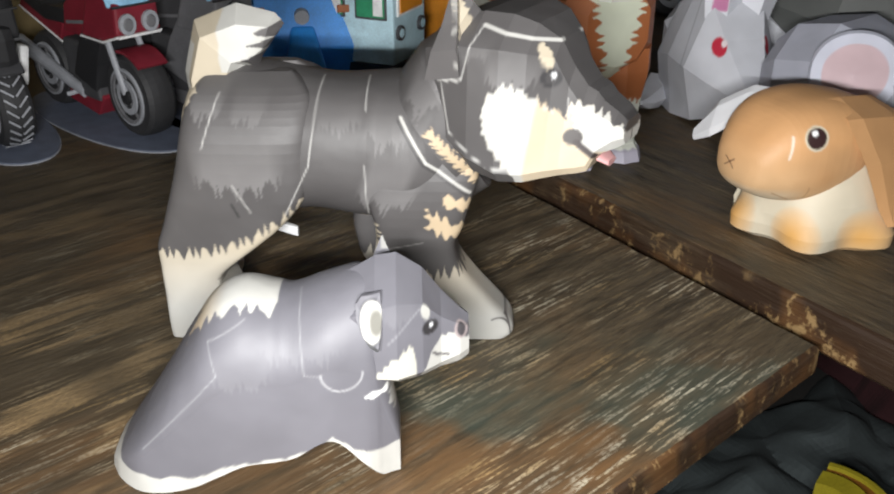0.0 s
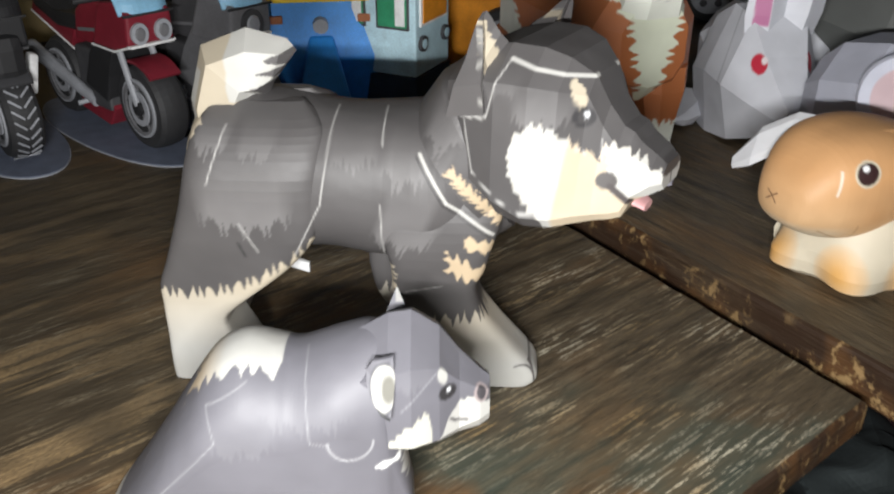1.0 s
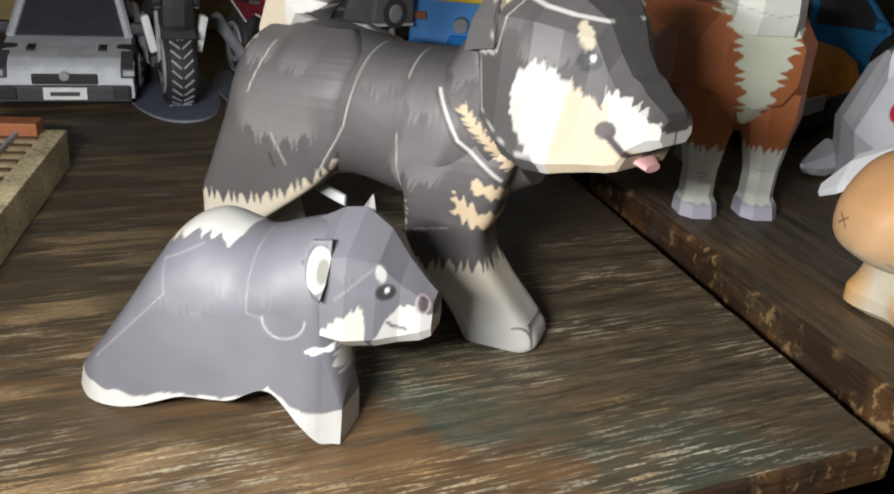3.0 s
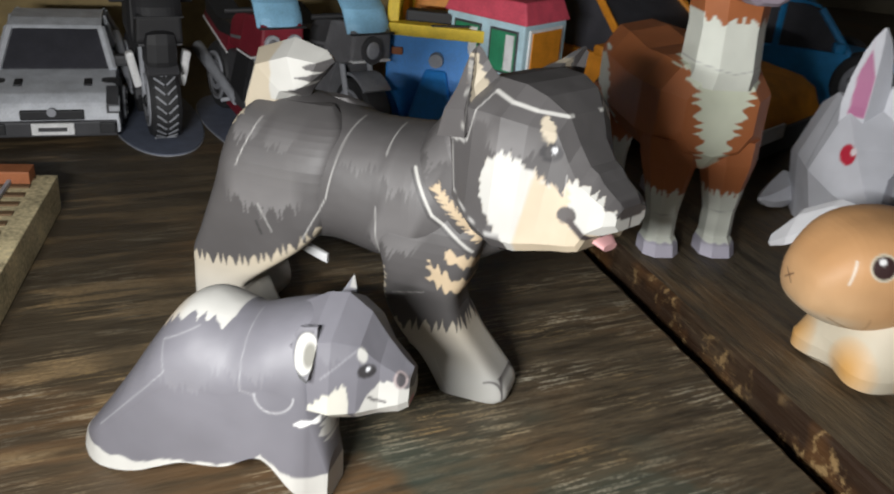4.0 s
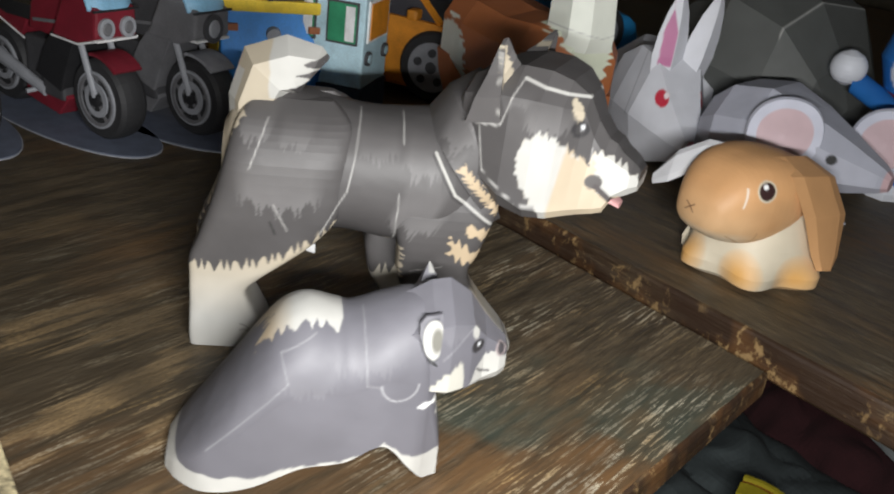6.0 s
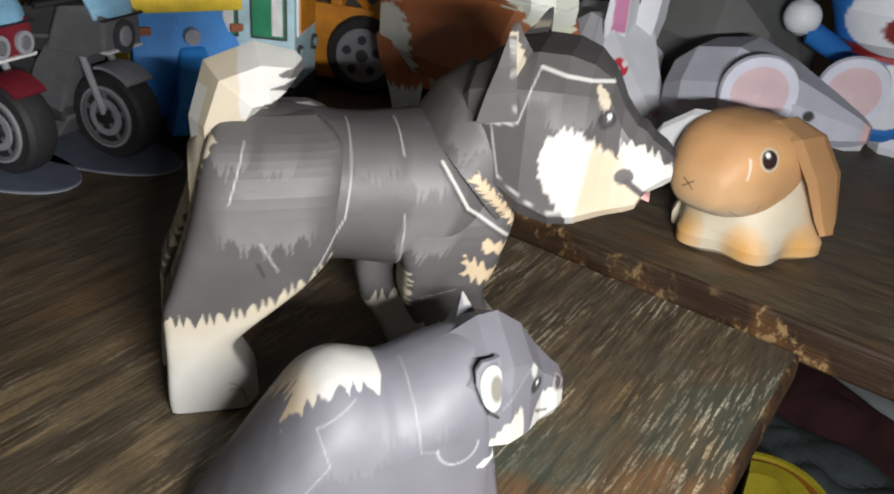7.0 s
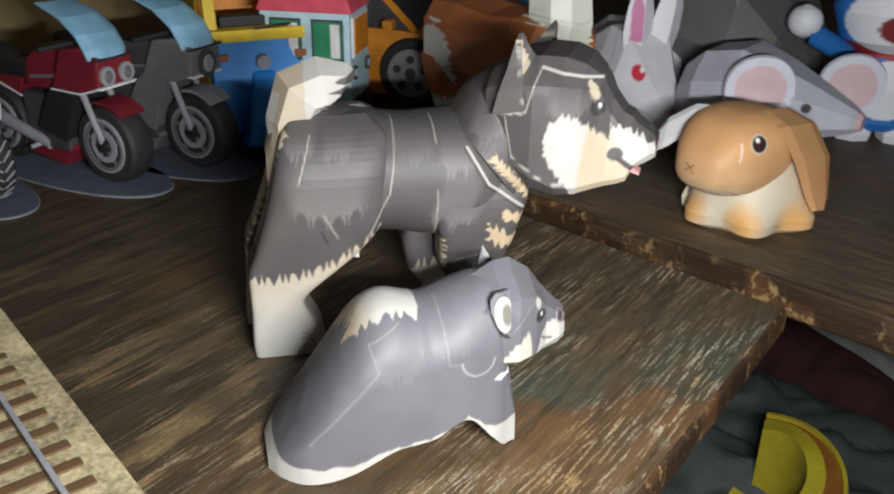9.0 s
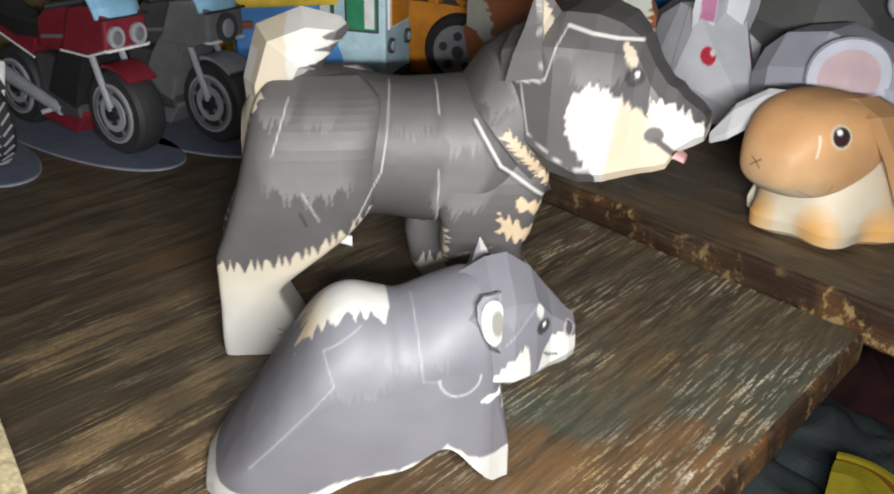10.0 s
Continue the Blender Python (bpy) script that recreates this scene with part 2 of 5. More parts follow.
class Paper:
    """Folded paper skins: lofted sections joined piece by piece, with the print worked out point by point."""

    def __init__(self):
        self.pieces = []

    def piece(self, name, label=""):
        """What is lofted from here on belongs to a part of its own."""
        self.pieces.append({"name": name, "label": label, "v": [], "f": [], "c": [], "n": 0})

    def add(self, v, f, c):
        if not self.pieces:
            self.piece("")
        k = self.pieces[-1]
        k["v"].append(v)
        k["f"].append(f + k["n"])
        k["c"].append(c)
        k["n"] += len(v)

    def loft(self, rings, paint, step=0.001, caps=(True, True), m=None, smooth=0):
        rings = [np.array(r, float) for r in rings]
        if smooth:
            full = [rings[0] * 2 - rings[1]] + rings + [rings[-1] * 2 - rings[-2]]
            rings = []
            for a, b, c, d in zip(full, full[1:], full[2:], full[3:]):
                for k in range(smooth):
                    u = k / smooth
                    rings.append(0.5 * (2 * b + (c - a) * u + (2 * a - 5 * b + 4 * c - d) * u * u + (3 * b - a - 3 * c + d) * u ** 3))
            rings.append(full[-2])
        if caps[0]:
            rings.insert(0, rings[0] * 0.001 + rings[0].mean(0) * 0.999)
        if caps[1]:
            rings.append(rings[-1] * 0.001 + rings[-1].mean(0) * 0.999)
        rows, ts = [], []
        for i, (a, b) in enumerate(zip(rings, rings[1:])):
            k = max(1, int(np.ceil(np.linalg.norm(b - a, axis=1).max() / step)))
            for j in range(k):
                rows.append(a + (b - a) * j / k)
                ts.append(i + j / k)
        rows.append(rings[-1])
        ts.append(len(rings) - 1)
        n, k = len(rows[0]), len(rows)
        v = np.concatenate(rows)
        t = np.repeat(np.array(ts) - (1 if caps[0] else 0), n)
        i, j = np.meshgrid(np.arange(k - 1), np.arange(n), indexing="ij")
        i, j = i.ravel(), j.ravel()
        f = np.stack([i * n + j, i * n + (j + 1) % n, (i + 1) * n + (j + 1) % n, (i + 1) * n + j], 1)
        col = paint(v, t)
        if m is not None:
            v = v @ np.array(m.to_3x3()).T + np.array(m.translation)
        self.add(v, f, col)

    def done(self, name, base=None):
        made = []
        for k in self.pieces:
            v, f, c = np.concatenate(k["v"]), np.concatenate(k["f"]), np.concatenate(k["c"])
            made.append(tagged(mesh_object(k["name"] or name, v.tolist(), f.tolist(), PAPER, c), k["label"]))
        if len(made) == 1:
            return made[0]
        top = new(name)
        top.empty_display_size = 0.02
        top.matrix_world = base or Matrix.Identity(4)
        for ob in made:
            ob.parent = top
            ob.matrix_parent_inverse = top.matrix_world.inverted()
        return top


def resample(corners, n):
    """n points along a closed polygon, its corners kept."""
    p = np.array(corners, float)
    k = len(p)
    per = n // k
    return np.concatenate([p[i] + (p[(i + 1) % k] - p[i]) * np.arange(per)[:, None] / per for i in range(k)])


def oval(n, corners=0, power=2.0, phase=0.0):
    k = corners or 4 * n
    a = 2 * np.pi * (np.arange(k) + phase) / k
    c, s = np.cos(a), np.sin(a)
    p = np.stack([np.sign(c) * abs(c) ** (2 / power), np.sign(s) * abs(s) ** (2 / power)], 1)
    if corners:
        return resample(p, n)
    # even spacing round the outline
    q = np.concatenate([p, p[:1]])
    s = np.concatenate([[0], np.cumsum(np.hypot(*np.diff(q, axis=0).T))])
    u = np.linspace(0, s[-1], n, endpoint=False)
    return np.stack([np.interp(u, s, q[:, 0]), np.interp(u, s, q[:, 1])], 1)


def ring_x(x, y, z0, z1, a, n=180, corners=0, power=2.0, lean=0.0, phase=0.0):
    """An upright section across x; lean shifts its top forwards."""
    o = oval(n, corners, power, phase)
    b = (z1 - z0) / 2
    return np.stack([x + lean * o[:, 1], y + a * o[:, 0], (z0 + z1) / 2 + b * o[:, 1]], 1)


def ring_z(z, x0, x1, y0, y1, n=120, corners=0, power=2.4, tip=0.0, phase=0.0):
    """A level section; tip raises its back end."""
    o = oval(n, corners, power, phase)
    return np.stack([(x0 + x1) / 2 + (x1 - x0) / 2 * o[:, 0], (y0 + y1) / 2 + (y1 - y0) / 2 * o[:, 1], z - tip * o[:, 0]], 1)


def saw(u):
    return np.abs((u % 1.0) - 0.5) * 2


def jag(u, period, amp, seed=0.0):
    """An uneven tufted edge along u."""
    w = u / period + 0.22 * np.sin(u / period * 2.3 + seed) + seed
    return amp * (saw(w) - 0.5) + 0.20 * amp * (saw(w * 2.37 + 0.4 * seed) - 0.5)


def soft(d, w=0.0006):
    """1 inside (d < 0), 0 outside, over a width w."""
    return np.clip(0.5 - d / w, 0, 1)


def put(col, color, mask):
    k = np.asarray(mask, float)[:, None]
    return col * (1 - k) + np.array(color) * k


def seg(p, q, a, b, w=0.00055):
    """Closeness to a line from a to b in a plane of p, q."""
    d = np.array(b) - np.array(a)
    t = np.clip(((p - a[0]) * d[0] + (q - a[1]) * d[1]) / (d @ d), 0, 1)
    return soft(np.hypot(p - a[0] - t * d[0], q - a[1] - t * d[1]) - w, 0.0005)


def tuft(p, q, cx, cz, rx, rz, seed=0.0, lean=0.0):
    """A patch of lighter fur that fades upwards and ends below in pointed strokes."""
    u = p - cx - lean * (q - cz)
    teeth = np.minimum(0.6 * rz, 0.008) * saw(u / 0.0052 + seed + 0.35 * np.sin(u * 600 + seed)) + np.minimum(0.22 * rz, 0.0025) * saw(u / 0.0021 + seed)
    low = cz - rz + teeth + 0.5 * rz * (u / rx) ** 2
    return soft(low - q, 0.001) * np.clip((cz + rz - q) / (1.6 * rz), 0, 1) * np.clip((1 - np.abs(u) / rx) * 3, 0, 1)


# ---- structure ----
def board(name, outline, z0, z1, angle, origin, label):
    """A worn plank from its outline on the plan, with knocked, uneven rounded edges; its grain runs along local x."""
    bm = BM()
    turn = Matrix.Rotation(-angle, 3, "Z")
    pts = [turn @ (Vector((x, y, 0)) - Vector((*origin, 0))) for x, y in outline]
    fine = []
    for a, b in zip(pts, pts[1:] + pts[:1]):
        k = max(2, int((b - a).length / 0.004))
        if (b - a).length > 1.2:
            k = int((b - a).length / 0.02)
        fine += [a + (b - a) * i / k for i in range(k)]
    mid = sum(pts, Vector()) / len(pts)
    rings = []
    for inset, z, wob in ((0.002, z0, 0.0), (0.0, z0 + 0.002, 0.3), (0.0, (z0 + z1) / 2, 0.6), (0.0004, z1 - 0.0032, 1.0), (0.0016, z1 - 0.0011, 1.0), (0.0042, z1, 0.6)):
        ring = []
        for p in fine:
            inward = (mid - p).normalized()
            w = noise.noise(p * 55) * 0.0014 + noise.noise(p * 190) * 0.0006
            ring.append(bm.verts.new((*(p + inward * (inset + 0.001 + w * wob))[:2], z)))
        rings.append(ring)
    k = len(fine)
    for a, b in zip(rings, rings[1:]):
        for i in range(k):
            bm.faces.new((a[i], a[(i + 1) % k], b[(i + 1) % k], b[i]))
    bm.faces.new(rings[0][::-1])
    top = bm.faces.new(rings[-1])
    me = bpy.data.meshes.new(name)
    for f in bm.faces:
        f.material_index = 1
    top.material_index = 0
    bm.normal_update()
    bm.to_mesh(me)
    bm.free()
    me.materials.append(WOOD if name == "table_top" else SMOOTH_WOOD)
    me.materials.append(WOOD_EDGE)
    ob = new(name, me)
    ob.matrix_world = Matrix.Translation((*origin, 0)) @ Matrix.Rotation(angle, 4, "Z")
    return tagged(ob, label, "table", kind="structure")


GRAIN = radians(43.0)
CORNER = Vector((0.212, 0.426))
ALONG = Vector((-0.586, 0.810))
FRONT = Vector((-0.731, -0.682))
board("table_top", [CORNER, CORNER + ALONG * 0.9, CORNER + ALONG * 0.9 + Vector((-0.9, -0.35)), CORNER + FRONT * 1.1 + Vector((-0.8, 0.3)), CORNER + FRONT * 0.9],
      -0.020, 0.0, GRAIN, CORNER, "dark stained wooden table top with pale scratches and green stains")
NORMAL = Vector((0.81, 0.586))
E0 = CORNER + NORMAL * 0.017 - ALONG * 0.30
E1 = CORNER + NORMAL * 0.012 + ALONG * 1.4
board("side_board", [E1, E0, E0 + NORMAL * 1.6, E1 + NORMAL * 1.6], -0.018, 0.010, radians(127.3), E0,
      "dark brown wooden board with a chipped worn front edge, beside the table")

# closing walls and lower floor
bm = box(BM(), (0, 0.6, -0.31), (5.0, 5.0, 0.02))
tagged(part("floor", bm, M["dark_floor"]), "dark floor below the tables", "floor", kind="structure")
for nm, c, s in (("wall_north", (0, 2.15, 0.7), (5.0, 0.05, 2.0)), ("wall_south", (0, -1.9, 0.7), (5.0, 0.05, 2.0)),
                 ("wall_west", (-2.5, 0.1, 0.7), (0.05, 4.0, 2.0)), ("wall_east", (2.5, 0.1, 0.7), (0.05, 4.0, 2.0))):
    tagged(part(nm, box(BM(), c, s), M["plaster"]), "dim plain plaster wall", "wall", kind="structure")
tagged(part("ceiling", box(BM(), (0, 0.1, 2.15), (5.2, 4.2, 0.05)), M["plaster"]), "dim plain ceiling", "ceiling", kind="structure")

# ---- the standing paper dog ----
DARK, MIDGREY = np.array((0.078, 0.073, 0.073)), np.array((0.165, 0.158, 0.158))
CREAM, WHITE, BEIGE = np.array((0.475, 0.413, 0.315)), np.array((0.470, 0.463, 0.435)), np.array((0.50, 0.39, 0.26))
AX = 0.462


def spot(v, cx, cz, rx, rz, turn=0.0):
    """Distance from a round mark on the skin, on both sides."""
    x, y, z = v.T
    out = np.full(len(v), 1.0)
    for side in (-1, 1):
        k = np.argmin((x - cx) ** 2 + (z - cz) ** 2 + (y * side < 0.004) * 1.0)
        d = v - v[k]
        flat = np.hypot(d[:, 0], d[:, 1]) * np.sign(d[:, 0] - side * d[:, 1])
        u = flat * math.cos(turn) + d[:, 2] * math.sin(turn)
        w = d[:, 2] * math.cos(turn) - flat * math.sin(turn)
        out = np.where(y * side > 0.002, (np.hypot(u / rx, w / rz) - 1) * min(rx, rz), out)
    return out


def tinted(v, base, amount=0.10, scale=70.0):
    x, y, z = v.T * scale
    g = np.zeros(len(v))
    for i, w in enumerate((0.9, 1.37, 1.93, 2.71, 3.7)):
        h = 1.7 * i + 0.4
        g += np.sin(w * (x * math.cos(h) + z * math.sin(h) + 0.6 * y * math.sin(h * 1.3)) + 2.1 * i + 0.8 * np.sin(w * 0.7 * (z * math.cos(h) - x * math.sin(h)))) / (1 + 0.5 * i)
    g *= 0.5
    return np.tile(np.array(base, float), (len(v), 1)) * (1 + amount * g)[:, None]


def collar_marks(c, v):
    """The cream stripe down the neck and the glued collar seam behind it, on the near flank."""
    x, y, z = v.T
    near = (y < AX - 0.015) * 1.0
    u, w = (x + 0.007) * 0.68 - (z - 0.1252) * 0.733, (x + 0.007) * 0.733 + (z - 0.1252) * 0.68
    st = np.maximum(np.abs(w) - 0.0024 - jag(u + 0.9 * np.abs(w), 0.0036, 0.0030), np.abs(u - 0.0185) - 0.0190)
    c = put(c, BEIGE, soft(st) * near)
    for a, b in (((-0.0206, 0.1300), (-0.008, 0.108)), ((-0.008, 0.108), (0.0145, 0.0915))):
        c = put(c, (0.50, 0.49, 0.46), 0.9 * seg(x, z, a, b, 0.00075) * near)
        c = put(c, DARK * 0.35, 0.8 * seg(x + 0.0016, z + 0.0012, a, b, 0.0004) * near)
    return c


def dog_coat(v, t):
    x, y, z = v.T
    c = tinted(v, DARK, 0.06)
    for i, (cx, cz, rx, rz, ln, k) in enumerate(((-0.104, 0.106, 0.025, 0.021, 0.0, 0.85), (-0.118, 0.136, 0.010, 0.012, 0.3, 0.6), (-0.096, 0.134, 0.010, 0.010, 0.2, 0.35),
                                                 (-0.052, 0.130, 0.013, 0.012, 0.0, 0.35), (-0.027, 0.124, 0.012, 0.015, 0.2, 0.6), (-0.028, 0.098, 0.014, 0.023, 0.4, 0.85))):
        c = put(c, MIDGREY * 1.1, k * tuft(x, z, cx, cz, rx, rz, i * 0.37, ln))
    # cream back of the thighs up to the tail
    rear = np.interp(z, [0.04, 0.06, 0.087, 0.117, 0.14], [-0.158, -0.1545, -0.140, -0.1285, -0.1255]) + jag(z, 0.006, 0.005, 1.0)
    c = put(c, CREAM, soft(np.maximum(x - rear, np.abs(y - AX) - 0.029 - jag(z, 0.006, 0.006, 0.4))))
    # cream under the belly
    c = put(c, CREAM * 0.95, soft(z - 0.0715 - jag(x, 0.006, 0.003)) * (x < -0.035) * (x > -0.088))
    # glued seams along the flank
    for a, b in (((-0.061, 0.150), (-0.0675, 0.106)), ((-0.0675, 0.106), (-0.082, 0.077)), ((-0.0385, 0.150), (-0.0385, 0.132)),
                 ((-0.0390, 0.106), (-0.0392, 0.066)), ((-0.112, 0.140), (-0.1205, 0.115)), ((-0.107, 0.096), (-0.099, 0.080))):
        c = put(c, (0.50, 0.49, 0.47), 0.7 * seg(x, z, a, b, 0.00030) * (y < AX))
    # an open slit in the thigh
    c = put(c, (0.012, 0.012, 0.012), 0.9 * seg(x, z, (-0.1085, 0.0850), (-0.1055, 0.0775), 0.0005) * (y < AX))
    return collar_marks(c, v)


def hind_print(v, t):
    x, y, z = v.T
    c = dog_coat(v, t)
    line = np.interp(x, [-0.16, -0.150, -0.132, -0.115, -0.1015, -0.082, -0.07], [0.0560, 0.0545, 0.0550, 0.0580, 0.0640, 0.0765, 0.087])
    edge = z - line - jag(x, 0.0048, 0.0076, 0.3)
    tone = np.clip((z - 0.02) / 0.04, 0, 1)[:, None]
    c = c * (1 - soft(edge)[:, None]) + (WHITE * (1 - tone) + CREAM * tone) * soft(edge)[:, None]
    for r in (0.0085, 0.0055):
        d = np.abs(np.hypot(x + 0.1245 + (r - 0.0085), (z - 0.006) * 0.8) - r) - 0.0003
        c = put(c, (0.12, 0.11, 0.10), soft(d, 0.0005) * (x > -0.124) * (z < 0.017) * (z > 0.004) * 0.8)
    return c


def fore_print(v, t):
    x, y, z = v.T
    c = tinted(v, DARK, 0.06)
    c = put(c, MIDGREY, 0.75 * tuft(x, z, -0.024, 0.092, 0.014, 0.016, 0.2, 0.5))
    ank = z - 0.0425 - 0.15 * (x + 0.0) - jag(x + y, 0.0052, 0.0080, 0.8)
    tone = np.clip((z - 0.015) / 0.035, 0, 1)[:, None]
    c = c * (1 - soft(ank)[:, None]) + (WHITE * (1 - tone) + CREAM * tone) * soft(ank)[:, None]
    near = (y < AX) * 1.0
    # cream chest stripes
    s2 = np.abs(z - 0.0858 + 0.30 * (x - 0.007)) - 0.0034 - jag(x, 0.005, 0.003, 0.1)
    s3 = np.abs(z - 0.0715 + 0.55 * (x - 0.001)) - 0.0055 - jag(x, 0.006, 0.0055, 0.5)
    c = put(c, BEIGE, soft(np.maximum(s2, 0.0008 - x)) * near)
    c = put(c, BEIGE, soft(np.maximum(s3, -0.0075 - x + jag(z, 0.005, 0.004))) * near)
    c = put(c, CREAM, soft(np.maximum(np.abs(x + 0.0375) - 0.0035 - jag(z, 0.004, 0.004), np.abs(z - 0.062) - 0.010)) * near)
    for a, b in (((-0.039, 0.10), (-0.0385, 0.066)), ((-0.028, 0.058), (-0.010, 0.062)), ((-0.002, 0.022), (0.008, 0.000))):
        c = put(c, (0.72, 0.71, 0.68), 0.45 * seg(x, z, a, b, 0.0002) * near)
    for r in (0.011, 0.0075):
        d = np.abs(np.hypot(x - 0.027 + (r - 0.011), (z - 0.004) * 0.75) - r) - 0.00035
        c = put(c, (0.10, 0.09, 0.09), soft(d, 0.0005) * (x > 0.027) * (z < 0.015) * (z > 0.003))
    return collar_marks(c, v)


def neck_print(v, t):
    x, y, z = v.T
    c = tinted(v, DARK, 0.06)
    for i, (cx, cz, rx, rz) in enumerate(((-0.008, 0.142, 0.010, 0.016), (-0.013, 0.128, 0.008, 0.012), (0.004, 0.152, 0.008, 0.010))):
        c = put(c, MIDGREY, 0.8 * tuft(x, z, cx, cz, rx, rz, i * 0.3, 0.4))
    near = (y < AX) * 1.0
    return collar_marks(c, v)


def head_print(v, t):
    """Local: x along the muzzle, y across, z up."""
    x, y, z = v.T
    s = np.abs(y)
    c = tinted(v, DARK, 0.06)
    c = put(c, MIDGREY, 0.85 * tuft(x, z, 0.050, 0.158, 0.013, 0.010, 0.4, 0.2) * (s > 0.010))
    c = put(c, MIDGREY, 0.4 * tuft(x, z, 0.030, 0.168, 0.012, 0.008, 0.1, 0.2) * (s > 0.012))
    # white cheek, cream jaw and white muzzle under one ragged line
    upper = np.interp(x, [0.036, 0.038, 0.0415, 0.047, 0.053, 0.060, 0.0715, 0.0735, 0.078, 0.091, 0.0975, 0.103], [0.132, 0.143, 0.1495, 0.1535, 0.1520, 0.1470, 0.1380, 0.1435, 0.1455, 0.1400, 0.135, 0.130])
    lower = np.interp(x, [0.036, 0.038, 0.042, 0.0475, 0.0525, 0.056], [0.139, 0.1315, 0.1235, 0.1165, 0.1105, 0.090])
    face = np.maximum(z - upper - jag(x, 0.0046, 0.0032), lower - z + jag(z, 0.0042, 0.0030, 0.3))
    face = np.maximum(face, 0.0375 - x + jag(z, 0.0042, 0.0026, 0.7))
    fade = np.clip((z - 0.112) / 0.03, 0, 1)[:, None]
    k = soft(face)[:, None] * (s > 0.004)[:, None]
    c = c * (1 - k) + (CREAM * np.array((1.02, 0.98, 0.93)) * (1 - fade) + BEIGE * np.array((1.0, 1.05, 1.15)) * fade) * k
    c = put(c, WHITE, soft(face) * soft(x - 0.0592 - 0.10 * (z - 0.13), 0.0016) * (s > 0.012))
    c = put(c, WHITE, soft(face) * soft(0.0752 - x + 0.30 * (0.140 - z) + jag(z, 0.005, 0.0022), 0.0014) * (z > 0.1225))
    ang = np.arctan2(z - 0.1325, x - 0.0435)
    # brow spot
    br = spot(v, 0.0625, 0.1665, 0.0036, 0.0064, 0.25) - 0.25 * jag(ang * 0.05, 0.004, 0.004)
    c = put(c, CREAM, soft(br))
    c = put(c, (0.55, 0.54, 0.51), 0.8 * seg(x, z, (0.033, 0.1785), (0.0655, 0.1722), 0.0007) * (s > 0.009))
    # eye
    c = put(c, (0.030, 0.028, 0.030), soft(spot(v, 0.0650, 0.1565, 0.0056, 0.0042)))
    c = put(c, (0.060, 0.056, 0.056), 0.7 * soft(spot(v, 0.0648, 0.1560, 0.0028, 0.0030)))
    c = put(c, (0.75, 0.76, 0.78), soft(spot(v, 0.0655, 0.1574, 0.0013, 0.0013)))
    # mouth and nose
    mo = np.hypot((x - 0.0768) / 0.0046, (z - 0.1288) / 0.0040) - 1
    c = put(c, (0.07, 0.062, 0.06), soft(mo * 0.004) * (s > 0.003))
    c = put(c, (0.05, 0.04, 0.04), seg(x, z, (0.0785, 0.1262), (0.0885, 0.1195), 0.0016) * (s > 0.004))
    c = put(c, (0.055, 0.05, 0.05), soft(0.0965 - x + 1.2 * np.clip(s - 0.006, 0, 1)) * soft(0.1315 - z, 0.001))
    c = put(c, (0.05, 0.045, 0.045), soft(s - 0.0006) * soft(0.0985 - x) * (z < 0.132))
    c = put(c, (0.10, 0.09, 0.09), soft(np.abs(x - 0.0725) - 0.0007) * soft(np.abs(z - 0.1375) - 0.0008))
    # glue lines and open paper edges
    for a, b, w in (((0.011, 0.151), (0.0257, 0.1535), 0.0011), ((0.013, 0.152), (0.019, 0.126), 0.0005), ((0.026, 0.153), (0.033, 0.1785), 0.0005),
                    ((0.050, 0.1500), (0.068, 0.1400), 0.0004), ((0.019, 0.126), (0.041, 0.1125), 0.0006), ((0.041, 0.1125), (0.054, 0.1125), 0.0005),
                    ((0.0595, 0.147), (0.0585, 0.125), 0.0003), ((0.0725, 0.147), (0.0735, 0.138), 0.0003)):
        c = put(c, (0.50, 0.49, 0.47), 0.75 * seg(x, z, a, b, w * 0.7) * (s > 0.010))
    return c


def ear_print(v, t):
    x, y, z = v.T
    return tinted(v, DARK * 1.15, 0.08)


